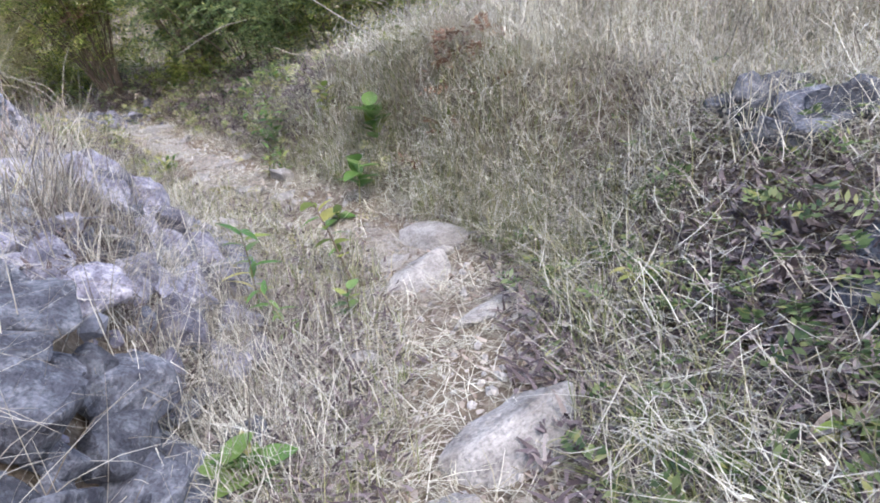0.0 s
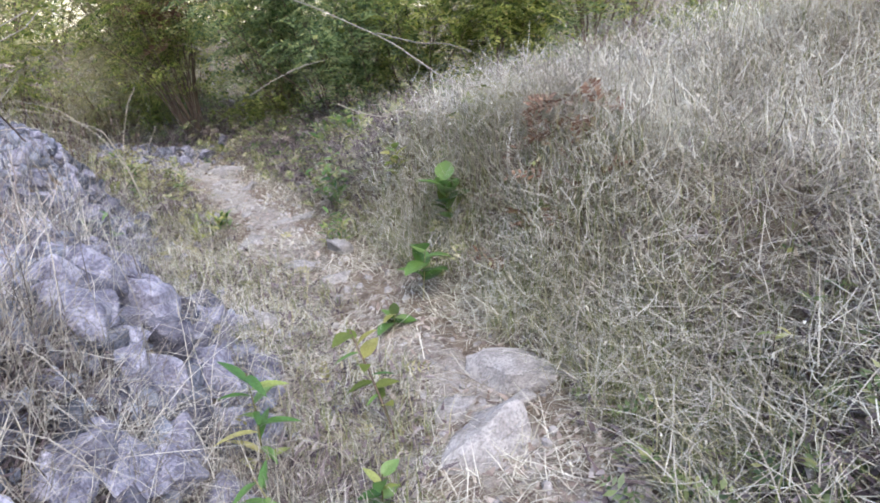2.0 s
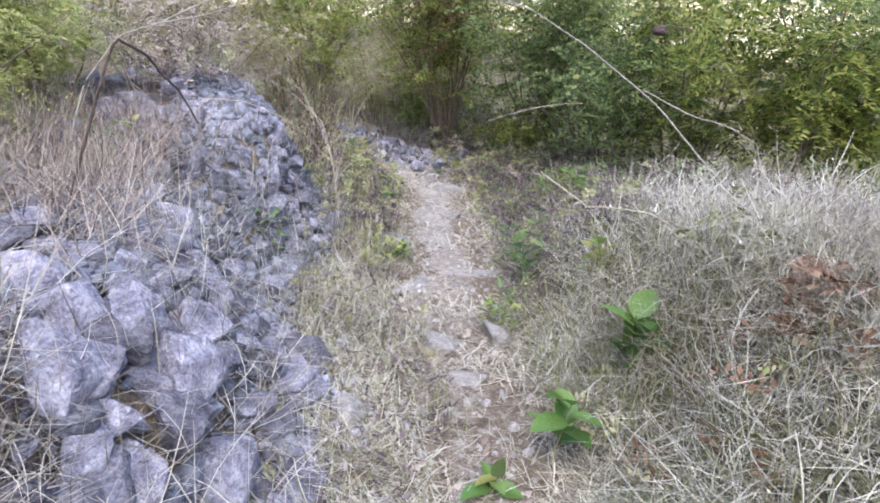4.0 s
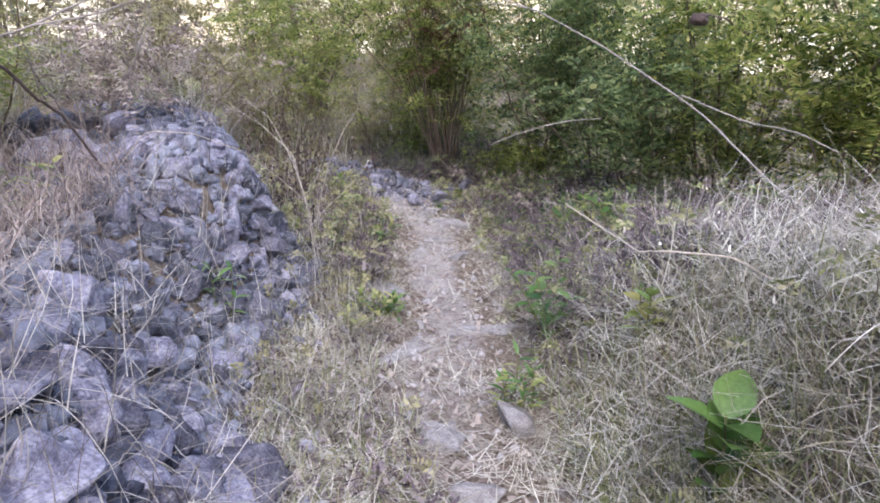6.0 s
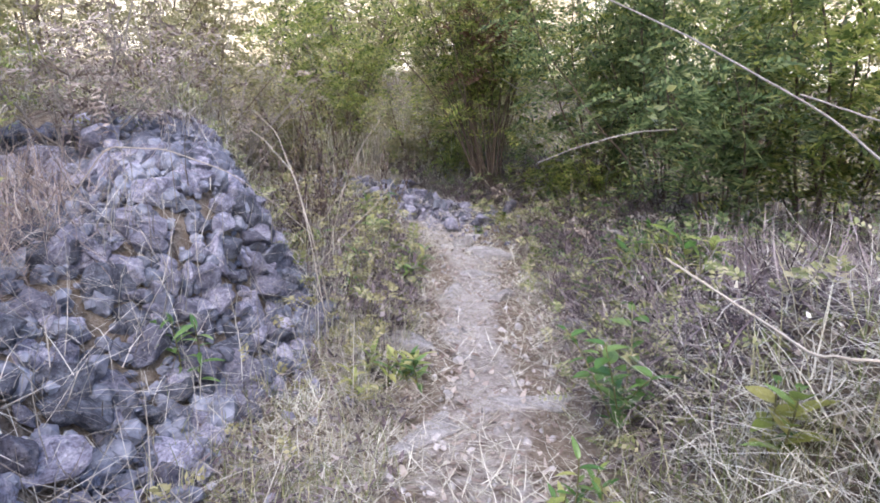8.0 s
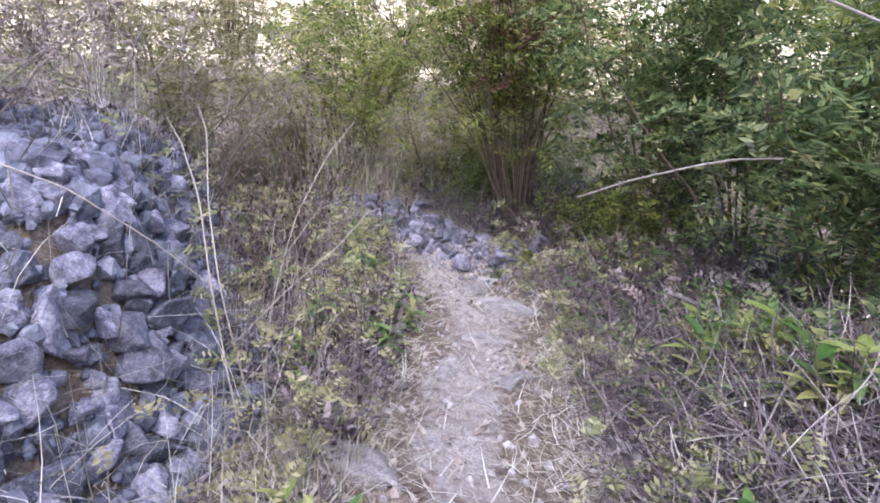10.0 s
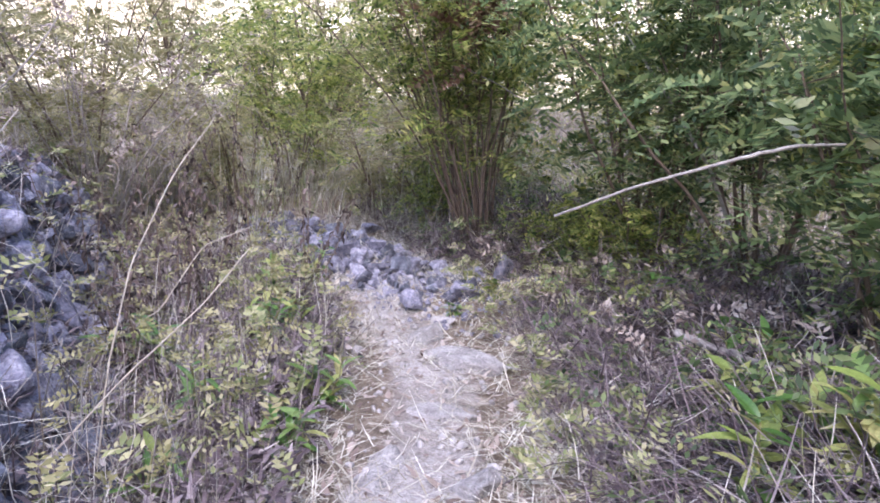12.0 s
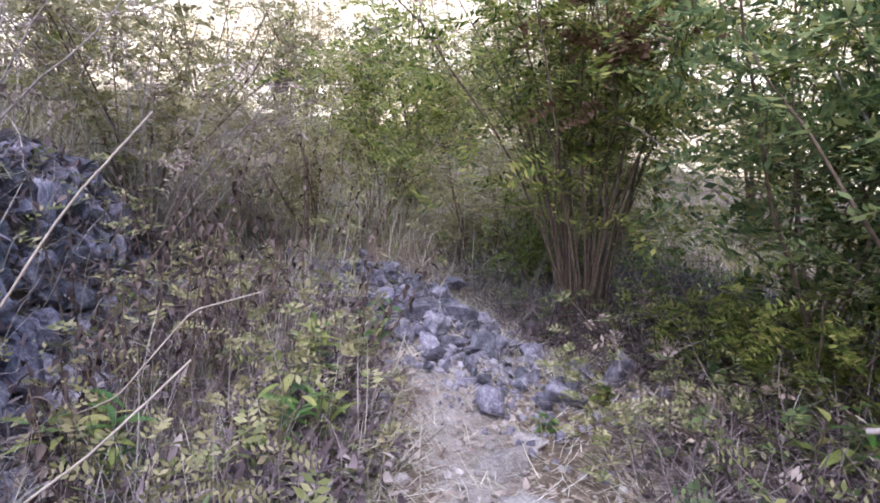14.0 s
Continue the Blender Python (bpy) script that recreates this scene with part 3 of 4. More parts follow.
    blades("wall_foot_litter", x, y, u(0.03, 0.09, n), u(0.008, 0.022, n), g(1.1, 0.4, n), u(0, pi2, n), g(0.3, 0.5, n), DARKLITTER,
           "dark dead leaves caught in the grass against the wall", "litter", lift=u(0, 0.1, n), seg=2)
    # on the wall and behind it
    n = 4600
    x, y = scatter(n, -5.5, -0.5, 0.4, 7.2, wall_weight)
    blades("wall_straw", x, y, u(0.15, 0.55, n), u(0.002, 0.0045, n), g(1.0, 0.4, n), g(-0.6, 1.5, n), g(0.3, 0.8, n), GREYSTRAW,
           "dry grass hanging over the wall stones", "dry grass", lift=u(0, 0.16, n), seg=4)
    n = 24000
    x, y = scatter(n, -9, -1.0, 0.0, 10, top_weight)
    blades("terrace_straw", x, y, u(0.15, 0.6, n), u(0.003, 0.006, n), np.abs(g(0.95, 0.5, n)), u(0, pi2, n), g(0.5, 0.7, n), GREYSTRAW,
           "tangled dry grass on the terrace behind the wall", "dry grass", lift=u(0, 0.12, n), seg=4)
    n = 5500
    x, y = scatter(n, -5.0, -1.5, 2.6, 5.2, spill_weight)
    blades("spill_straw", x, y, u(0.15, 0.5, n), u(0.002, 0.005, n), g(1.2, 0.35, n), u(0, pi2, n), g(0.2, 0.7, n), DEADLEAF,
           "dry grass tangled over the rubble behind the wall", "dry grass", lift=u(0.02, 0.2, n), seg=4)
    n = 3600
    x, y = scatter(n, -11, -5.2, 8.8, 14, far_weight)
    blades("meadow_stems", x, y, u(0.2, 0.9, n), u(0.003, 0.007, n), np.abs(g(0.45, 0.35, n)), u(0, pi2, n), g(0.2, 0.4, n), STRAW,
           "thin upright pale stems round the shrubs", "dry stalks", seg=4)
    n = 1300
    x, y = scatter(n, -9, -1.6, 1.5, 10, top_weight)
    blades("terrace_stalks", x, y, u(0.5, 1.4, n), u(0.004, 0.009, n), np.abs(g(0.3, 0.3, n)), u(0, pi2, n), g(0.3, 0.6, n), GREYSTRAW,
           "tall upright dry stalks on the terrace", "dry stalks", seg=5)
    n = 8000
    x, y = scatter(n, -9, -1.0, 0.0, 10, top_weight)
    blades("terrace_grass", x, y, u(0.2, 0.7, n), u(0.004, 0.008, n), np.abs(g(0.4, 0.4, n)), u(0, pi2, n), g(0.5, 0.6, n), OLIVE,
           "olive green grass on the terrace behind the wall", "grass", seg=4)
    # trodden litter
    n = 42000
    x, y = scatter(n, -6.5, 1.5, 0.5, 10.5, path_weight)
    blades("path_litter", x, y, u(0.03, 0.2, n), u(0.002, 0.005, n), g(1.3, 0.2, n), u(0, pi2, n), g(0.1, 0.25, n), STRAW,
           "flattened straw and stalks trodden into the path", "litter", lift=u(0.0, 0.03, n), seg=2)
    n = 16000
    x, y = scatter(n, -6.5, 1.5, 0.5, 10.5, path_weight)
    blades("leaf_litter", x, y, u(0.02, 0.06, n), u(0.01, 0.03, n), g(1.3, 0.2, n), u(0, pi2, n), u(-0.4, 0.6, n), DEADLEAF,
           "small dead leaves scattered over the ground", "litter", lift=u(0, 0.02, n), seg=2)
    n = 12000
    x, y = scatter(n, -6.2, -2.6, 5.8, 9.6, weeds_weight)
    blades("broad_leaf_litter", x, y, u(0.03, 0.08, n), u(0.012, 0.032, n), g(1.2, 0.35, n), u(0, pi2, n), g(0.3, 0.5, n), DARKLITTER,
           "curled dark purplish dead leaves under the weeds", "litter", lift=u(0, 0.13, n), seg=2)
    # fallen leaves whose dark colour also paints in shade below the shrubs
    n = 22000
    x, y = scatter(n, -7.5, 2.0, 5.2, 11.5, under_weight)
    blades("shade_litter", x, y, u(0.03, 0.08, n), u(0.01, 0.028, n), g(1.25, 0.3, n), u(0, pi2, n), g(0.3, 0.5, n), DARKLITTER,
           "fallen leaves below the shrubs, coloured dark to deepen the shade there", "litter", lift=u(0, 0.08, n), seg=2)
    n = 2600
    x, y = scatter(n, -7.5, 3.0, 5.4, 11.5, under_weight)
    blades("shade_straw", x, y, u(0.06, 0.25, n), u(0.003, 0.006, n), g(1.2, 0.4, n), u(0, pi2, n), g(0.2, 0.7, n), GREYSTRAW,
           "pale dry stems below the shrubs", "dry grass", lift=u(0, 0.2, n), seg=4)
    n = 9000
    x, y = scatter(n, 0.2, 2.2, 0.6, 3.8, foot_gap)
    blades("bank_foot_litter", x, y, u(0.03, 0.09, n), u(0.008, 0.024, n), g(1.2, 0.35, n), u(0, pi2, n), g(0.3, 0.5, n), DARKLITTER,
           "dark dead leaves under the edge of the bank", "litter", lift=u(0, 0.1, n), seg=2)
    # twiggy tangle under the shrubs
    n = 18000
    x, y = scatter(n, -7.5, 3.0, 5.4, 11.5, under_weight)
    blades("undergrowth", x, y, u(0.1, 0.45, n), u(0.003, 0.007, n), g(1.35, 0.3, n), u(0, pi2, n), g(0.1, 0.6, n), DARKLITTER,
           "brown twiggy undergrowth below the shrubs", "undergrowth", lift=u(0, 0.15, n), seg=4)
    # further off
    n = 45000
    x, y = scatter(n, -22, 10, 3, 26, far_weight)
    blades("meadow_straw", x, y, u(0.12, 0.5, n), u(0.005, 0.012, n), np.abs(g(1.15, 0.45, n)), u(0, pi2, n), g(0.2, 0.8, n), GREYSTRAW,
           "dry brown grass of the ground beyond", "dry grass")
    n = 16000
    x, y = scatter(n, -22, 10, 3, 26, far_weight)
    blades("meadow_grass", x, y, u(0.2, 0.7, n), u(0.005, 0.012, n), np.abs(g(0.4, 0.35, n)), u(0, pi2, n), g(0.4, 0.6, n), GREENGRASS,
           "olive grass of the ground beyond", "grass")


grass()


# ---- shrubs ----
def tube(points, radii, sides=6):
    """A tapered round stem through the points."""
    p = np.asarray(points, float)
    n = len(p)
    tan = unit(np.gradient(p, axis=0))
    ref = np.where(np.abs(tan[:, 2:3]) > 0.9, (1.0, 0, 0), (0, 0, 1.0))
    a = unit(np.cross(tan, ref))
    b = np.cross(tan, a)
    ang = np.arange(sides) * 2 * math.pi / sides
    ring = a[:, None] * np.cos(ang)[None, :, None] + b[:, None] * np.sin(ang)[None, :, None]
    v = (p[:, None] + ring * np.asarray(radii)[:, None, None]).reshape(-1, 3)
    i = np.arange(n - 1)[:, None] * sides
    j = np.arange(sides)[None]
    k = (j + 1) % sides
    f = np.stack([i + j, i + k, i + sides + k, i + sides + j], 2).reshape(-1, 4)
    return v, f


def merge(parts):
    vs, fs, n = [], [], 0
    for v, f in parts:
        vs.append(v)
        fs.append(f + n)
        n += len(v)
    return np.concatenate(vs), np.concatenate(fs)


def wander(start, aim, length, n, r, wob=0.08, sag=0.0):
    p, d = [np.array(start, float)], unit(np.array(aim, float))
    for k in range(n):
        d = unit(d + r.normal(0, wob, 3) + np.array((0, 0, -sag)))
        p.append(p[-1] + d * length / n)
    return np.array(p)


def sprays(origin, aim, length, r, pairs=8, leaf=0.03, slim=0.36, droop=0.5):
    """Feathery leaves: leaflets in pairs along a drooping midrib, and the midrib."""
    n = len(origin)
    d = unit(aim)
    side = unit(np.cross(d, np.array((0, 0, 1.0)) + r.normal(0, 0.35, (n, 3))))
    up = np.cross(side, d)
    t = (np.arange(pairs) + 0.8) / pairs
    mid = origin[:, None] + d[:, None] * (length[:, None] * t[None])[..., None]
    mid[..., 2] -= droop * length[:, None] * t[None] ** 2
    size = leaf * (0.55 + 0.9 * np.sin(np.pi * np.clip(t * 0.85 + 0.1, 0, 1)))
    out = []
    for s in (-1, 1):
        ax = side[:, None] * s + d[:, None] * 0.45 + up[:, None] * r.normal(0.0, 0.25, (n, pairs, 1))
        ax = unit(ax)
        wd = unit(d[:, None] - ax * np.sum(d[:, None] * ax, -1, keepdims=True))
        L = (size[None] * r.uniform(0.7, 1.3, (n, pairs)))[..., None]
        out.append(np.stack([mid, mid + ax * L * 0.5 + wd * L * slim, mid + ax * L, mid + ax * L * 0.5 - wd * L * slim], 2))
    v = np.concatenate(out, 1).reshape(-1, 3)
    f = np.arange(len(v)).reshape(-1, 4)
    return v, f


def shrub(name, at, stems, tall, wide, count, leafmat, r, label, category="shrub", group="", leaf=0.044, pairs=12, spray=0.29, low=0.25,
          stem_r=0.012, barkmat=None, slim=0.17, leanto=(0, 0), twigs=4):
    """A clump of stems with twigs and a ragged crown of feathery leaves."""
    z0 = hz(*at)
    own = thing(name, (at[0], at[1], z0), label, category, group)
    org, aims = [], []
    for s in range(stems):
        az = r.uniform(0, 2 * math.pi)
        out = wide * r.uniform(0.15, 1.0)
        aim = np.array((math.cos(az) * out + leanto[0], math.sin(az) * out + leanto[1], tall * r.uniform(0.7, 1.0)))
        length = np.linalg.norm(aim)
        p = wander((math.cos(az) * 0.12 * r.random(), math.sin(az) * 0.12 * r.random(), -0.06), aim, length, 9, r, 0.09)
        rad = stem_r * r.uniform(0.6, 1.2) * np.linspace(1, 0.25, len(p))
        stem = [tube(p, rad, 5)]
        for k in range(twigs):
            i = int(r.integers(2, len(p) - 1))
            q = wander(p[i], r.normal(0, 1, 3) * (1, 1, 0.5) + (0, 0, 0.35), tall * r.uniform(0.12, 0.32), 4, r, 0.15)
            stem.append(tube(q, 0.4 * rad[i] * np.linspace(1, 0.3, len(q)), 4))
            for w in q[1:]:
                org.append(w)
        for w in p[int(len(p) * low):]:
            org.append(w)
        part("stem", mesh_from("stem", *merge(stem), barkmat or BARK), own)
    org = np.array(org)
    pick = org[r.integers(len(org), size=count)] + r.normal(0, 0.07 * wide + 0.03, (count, 3))
    pick = pick[pick[:, 2] > low * tall * r.uniform(0.3, 1.2, len(pick))]
    m = len(pick)
    aim = r.normal(0, 1, (m, 3)) * (1, 1, 0.45) + np.stack([pick[:, 0], pick[:, 1], np.zeros(m)], 1) * (0.8 / max(wide, 0.2)) + (0, 0, 0.15)
    v, f = sprays(pick, aim, spray * r.uniform(0.6, 1.3, m), r, pairs, leaf, slim)
    fol = part("foliage", mesh_from("foliage", v, f, leafmat, False), own)
    fol["kind"] = "stuff"
    return own


br = np.random.default_rng(11)
G = "green shrubs beyond the path"
tall_shrub = shrub("shrub", (-4.3, 9.38), 30, 3.9, 0.9, 1800, PINNATE, br, "many-stemmed green shrub with feathery leaves behind the small rubble heap", group=G, low=0.3, stem_r=0.0105, leanto=(-0.5, -0.3))
rv, rf = sprays(br.normal(0, 1, (90, 3)) * (0.22, 0.2, 0.26) + (0.05, -0.35, 1.75), br.normal(0, 1, (90, 3)) * (1, 1, 0.4), 0.2 * br.uniform(0.6, 1.2, 90), br, 8, 0.04, 0.3)
part("dead_foliage", mesh_from("dead_foliage", rv, rf, RUST, False), tall_shrub, "rust-brown dead leaves caught in the shrub")["kind"] = "stuff"
shrub("shrub", (-3.2, 9.7), 10, 3.7, 1.2, 1250, PINNATE, br, "open green shrub with small feathery leaves", group=G, low=0.2)
shrub("shrub", (-2.8, 8.95), 11, 2.3, 0.75, 700, PINNATE_DARK, br, "dark green shrub leaning over the stones of the path", group=G, low=0.22)
shrub("shrub", (-2.15, 8.85), 12, 2.6, 1.0, 900, PINNATE_DARK, br, "dark green shrub reaching over the path", group=G, low=0.3)
shrub("shrub", (-1.0, 8.2), 14, 2.4, 1.1, 950, PINNATE, br, "green feathery shrub behind the grassy bank", group=G, low=0.28)
shrub("shrub", (0.5, 8.4), 13, 2.7, 1.2, 1150, PINNATE_DARK, br, "green feathery shrub behind the grassy bank", group=G, low=0.25)
shrub("shrub", (-1.5, 7.8), 12, 1.55, 0.7, 520, PINNATE_DARK, br, "low dark green shrub beside the path", group=G, low=0.28)
shrub("shrub", (-0.1, 7.6), 10, 1.7, 0.8, 850, PINNATE, br, "low green feathery shrub on the bank", group=G, low=0.22)
shrub("shrub", (2.3, 8.3), 9, 2.4, 1.2, 900, PINNATE, br, "green feathery shrub behind the grassy bank", group=G, low=0.12)
shrub("shrub", (-6.3, 11.6), 16, 3.3, 1.1, 1500, OLIVE, br, "thin olive shrub with bare brown stems", group=G, low=0.35)
shrub("shrub", (-8.0, 10.6), 10, 2.9, 1.0, 1000, PINNATE, br, "young green shrub among dry grass", group=G, low=0.35)
shrub("shrub", (-6.9, 7.6), 9, 1.9, 0.9, 500, OLIVE, br, "thin olive shrub behind the rubble heap", group=G, low=0.3)
shrub("shrub", (-5.0, 4.6), 9, 1.6, 0.8, 650, YELLOWLEAF, br, "thin yellowish shrub on the terrace behind the wall", group=G, low=0.3)
shrub("shrub", (-3.9, 3.4), 8, 1.4, 0.7, 600, YELLOWLEAF, br, "thin yellowish shrub on the terrace behind the wall", group=G, low=0.3, leaf=0.025)
shrub("shrub", (-7.2, 5.2), 9, 2.0, 1.0, 600, OLIVE, br, "thin yellowish shrub on the terrace behind the wall", group=G, low=0.3)
for x, y, h, n in ((-7.3, 9.4, 1.3, 420), (-8.6, 11.6, 1.5, 460), (-6.0, 10.3, 1.1, 380), (-9.6, 9.2, 1.6, 420), (-5.2, 11.2, 1.6, 520), (-10.2, 11.0, 1.7, 420), (-7.4, 13.0, 1.8, 520), (-8.4, 7.9, 1.3, 320)):
    shrub("shrub", (x, y), 8, h, 0.8, n, OLIVE, br, "low half-dry olive shrub in the brown grass", group="low shrubs in the brown grass", low=0.15, leaf=0.034)
for x, y, h in ((-6.3, 7.5, 1.7), (-7.6, 8.8, 1.8), (-5.9, 6.4, 1.3), (-4.6, 5.2, 0.9)):
    shrub("dry_bush", (x, y), 16, h, 0.9, 170, DEADLEAF, br, "bare grey twiggy bush with a few shrivelled leaves", "bush", "bare bushes behind the heap", low=0.2, leaf=0.03, barkmat=GREYWOOD, stem_r=0.008, twigs=7)
for x, y, h, n in ((-5.1, 10.0, 0.6, 260), (-3.35, 9.1, 0.5, 200), (-2.85, 8.75, 0.6, 240), (-5.7, 10.6, 0.8, 300)):
    shrub("shrub", (x, y), 8, h, 0.5, n, PINNATE, br, "low green feathery shrub below the taller ones", group=G, low=0.05, leaf=0.03, spray=0.18)
F = "far trees and bushes"
for x, y, h, w, n, mt in ((-13, 17, 4.2, 2.0, 600, OLIVE), (-9.5, 17.5, 4.6, 2.0, 600, PINNATE), (-5.5, 15.5, 4.2, 1.9, 600, PINNATE), (-2.5, 14.5, 3.6, 1.8, 600, PINNATE),
                          (1.5, 13.5, 3.8, 1.8, 800, PINNATE), (4.5, 11.0, 3.5, 1.8, 675, PINNATE), (-16, 12, 3.6, 1.8, 450, OLIVE), (-12.5, 8.5, 2.6, 1.6, 375, OLIVE), (-10.5, 13.5, 3.0, 1.3, 525, PINNATE),
                          (-11, 5.0, 2.6, 1.6, 450, OLIVE), (-20, 17, 4.2, 2.2, 525, OLIVE), (-17, 14.5, 3.0, 1.8, 375, OLIVE), (-13.5, 14.8, 2.6, 1.5, 375, OLIVE), (-18, 21, 4.0, 2.2, 450, OLIVE), (-11.5, 20.5, 4.0, 2.2, 450, OLIVE), (-15, 22, 5.0, 2.4, 600, PINNATE), (-4, 20, 5.0, 2.4, 600, OLIVE), (3, 17, 5.0, 2.4, 800, PINNATE)):
    shrub("bush", (x, y), 10, h + 0.7, w, int(n * 1.15), mt, br, "distant bush with thin stems and sparse leaves", "bush", F, leaf=0.075, pairs=6, spray=0.4, low=0.25, stem_r=0.03, slim=0.25)


# ---- low herbs ----
def herbs(name, n, box, weight, mat, label, leaf=0.022, spray=0.1, tall=0.22):
    x, y = scatter(n, *box, weight)
    o = np.stack([x, y, height(x, y) + rng.uniform(0.0, tall, n)], 1)
    aim = rng.normal(0, 1, (n, 3)) * (1, 1, 0.4) + (0, 0, 0.5)
    v, f = sprays(o, aim, spray * rng.uniform(0.6, 1.4, n), rng, 6, leaf, 0.2, 0.3)
    return tagged(new(name, mesh_from(name, v, f, mat, False)), label, "herbs", kind="stuff")


def verge_herbs(x, y):
    return left_weight(x, y) * (0.12 + 0.88 * smooth((y - 4.6) / 1.2)) * clumps(x, y, 5.0, 7.7)


def edge_herbs(x, y):
    d, _ = offset(x, y, TRAIL)
    return smooth((d - 0.25) / 0.15) * smooth((1.3 - d) / 0.5) * smooth((y - 3.2) / 2.0) * clumps(x, y, 4.4, 1.9) ** 2


herbs("verge_herbs", 600, (-5.5, -0.3, 2.6, 9.5), verge_herbs, OLIVE, "small-leaved olive herbs between path and wall", 0.02, 0.1, 0.42)
herbs("weed_leaves", 420, (-6.2, -2.6, 5.6, 9.6), weeds_weight, GREENGRASS, "soft green weeds beside the path", 0.03, 0.14, 0.3)
herbs("shade_herbs", 900, (-6.0, 0.5, 6.6, 11.0), under_weight, PINNATE_DARK, "small green leaves below the shrubs", 0.03, 0.13, 0.3)
herbs("edge_herbs", 600, (-4.0, 0.5, 3.0, 9.5), edge_herbs, GREENGRASS, "small green herbs along the foot of the bank", 0.025, 0.12)
herbs("bank_foot_herbs", 260, (0.3, 1.9, 0.9, 3.2), foot_gap, PINNATE_DARK, "dark green herbs under the edge of the bank", 0.03, 0.12, 0.2)
herbs("far_thicket", 4200, (-34, 16, 15, 36), lambda x, y: smooth((np.hypot(x + 3, y - 6) - 14) / 3) * np.clip(ripple(x, y, 0.45, 2.0) * 1.6 + 0.25, 0, 1), OLIVE, "ragged olive thicket far beyond the path", 0.13, 0.6, 2.6)
herbs("side_thicket", 1300, (-30, -11, 0, 16), lambda x, y: np.clip(ripple(x, y, 0.5, 5.0) * 1.6 + 0.2, 0, 1), OLIVE, "ragged olive thicket beyond the terrace", 0.12, 0.55, 2.2)
herbs("meadow_leaves", 4200, (-16, 4, 6, 18), far_weight, GREENGRASS, "half-dry olive leaves in the brown grass", 0.045, 0.18, 0.5)
herbs("terrace_leaves", 900, (-7, -1.8, 1.5, 8), top_weight, YELLOWLEAF, "yellow-green weed leaves on the terrace", 0.04, 0.16, 0.8)
herbs("rusty_fern", 85, (-0.3, 0.8, 3.6, 4.5), lambda x, y: np.exp(-((x - 0.25) / 0.24) ** 2 - ((y - 4.02) / 0.17) ** 2), RUST, "patch of rust-brown dead fern on the bank", 0.035, 0.16, 0.2)


# ---- rock slabs and small heaps ----
SLABS = [block_mesh("path_rock", SLAB, s, f, 2, 12) for s, f in ((31, 0.42), (32, 0.4), (33, 0.62), (34, 0.45))]


def slab(x, y, size, turn=0.0, stretch=1.0, sink=0.4, k=0, tilt=6.0, label="pale worn limestone slab set in the path"):
    ob = new("path_rock", SLABS[k])
    z = hz(x, y)
    size = size * 0.85
    ob.matrix_basis = pose(x, y, z + size * (0.25 - sink), tilt, -tilt * 0.6, turn) @ Matrix.Diagonal((size * stretch, size, size, 1))
    return tagged(ob, label, "rock", "rocks in the path")


slab(0.25, 1.54, 0.34, 35, 1.4, 0.24, 0, 5, "large pale lichened limestone block at the foot of the bank")
slab(-0.03, 3.28, 0.27, 10, 1.15, 0.22, 3, 4)
slab(-0.02, 2.85, 0.33, 60, 1.2, 0.32, 0, 3)
slab(0.2, 2.5, 0.28, 20, 1.2, 0.33, 1, 4)
slab(-0.39, 2.10, 0.13, 80, 1.3, 0.15, 2, label="small grey rock in the dry grass")
slab(-0.05, 1.28, 0.15, 15, 1.4, 0.3, 0)
slab(-1.22, 4.88, 0.17, 40, 1.3, 0.15, 2, 8)
slab(-1.38, 4.62, 0.15, 10, 1.2, 0.2, 3)
slab(-2.0, 5.2, 0.21, 70, 1.2, 0.36, 1)
slab(-1.05, 4.4, 0.14, 30, 1.3, 0.25, 0)
slab(-2.46, 6.36, 0.36, 50, 1.2, 0.52, 1, 1)
slab(-2.78, 6.68, 0.26, 120, 1.1, 0.46, 0)
slab(-2.56, 5.8, 0.2, 30, 1.35, 0.3, 3, 4)
slab(-1.93, 6.5, 0.16, 70, 1.1, 0.2, 2)
slab(-3.15, 7.55, 0.24, 40, 1.3, 0.3, 3)
slab(-3.45, 7.75, 0.20, 100, 1.2, 0.3, 0)
slab(-2.62, 7.35, 0.17, 100, 1.2, 0.4, 1)
slab(1.25, 3.62, 0.17, 30, 1.4, 0.1, 3, 8, "pale limestone rock lying in the straw of the bank")
slab(-1.33, 3.78, 0.16, 20, 1.1, 0.0, 2, 4, "grey boulder lying at the foot of the wall")

slab(0.02, 3.05, 0.14, 130, 1.2, 0.35, 2)
slab(-0.25, 3.05, 0.13, 70, 1.2, 0.3, 3)
slab(-0.35, 2.72, 0.11, 10, 1.3, 0.3, 0)
slab(-2.5, 6.75, 0.14, 160, 1.3, 0.3, 2)
slab(-2.95, 7.1, 0.16, 60, 1.2, 0.35, 3)
slab(-3.55, 7.95, 0.12, 20, 1.2, 0.2, 0)
slab(-1.8, 5.72, 0.2, 20, 1.3, 0.4, 1)
hr = np.random.default_rng(19)
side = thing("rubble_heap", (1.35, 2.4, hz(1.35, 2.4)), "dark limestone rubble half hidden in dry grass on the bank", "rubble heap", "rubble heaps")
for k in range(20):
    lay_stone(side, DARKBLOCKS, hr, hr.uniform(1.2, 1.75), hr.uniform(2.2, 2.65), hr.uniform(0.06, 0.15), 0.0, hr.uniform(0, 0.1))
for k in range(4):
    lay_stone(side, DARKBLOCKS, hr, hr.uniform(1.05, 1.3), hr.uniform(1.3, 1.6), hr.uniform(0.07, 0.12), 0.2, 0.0)
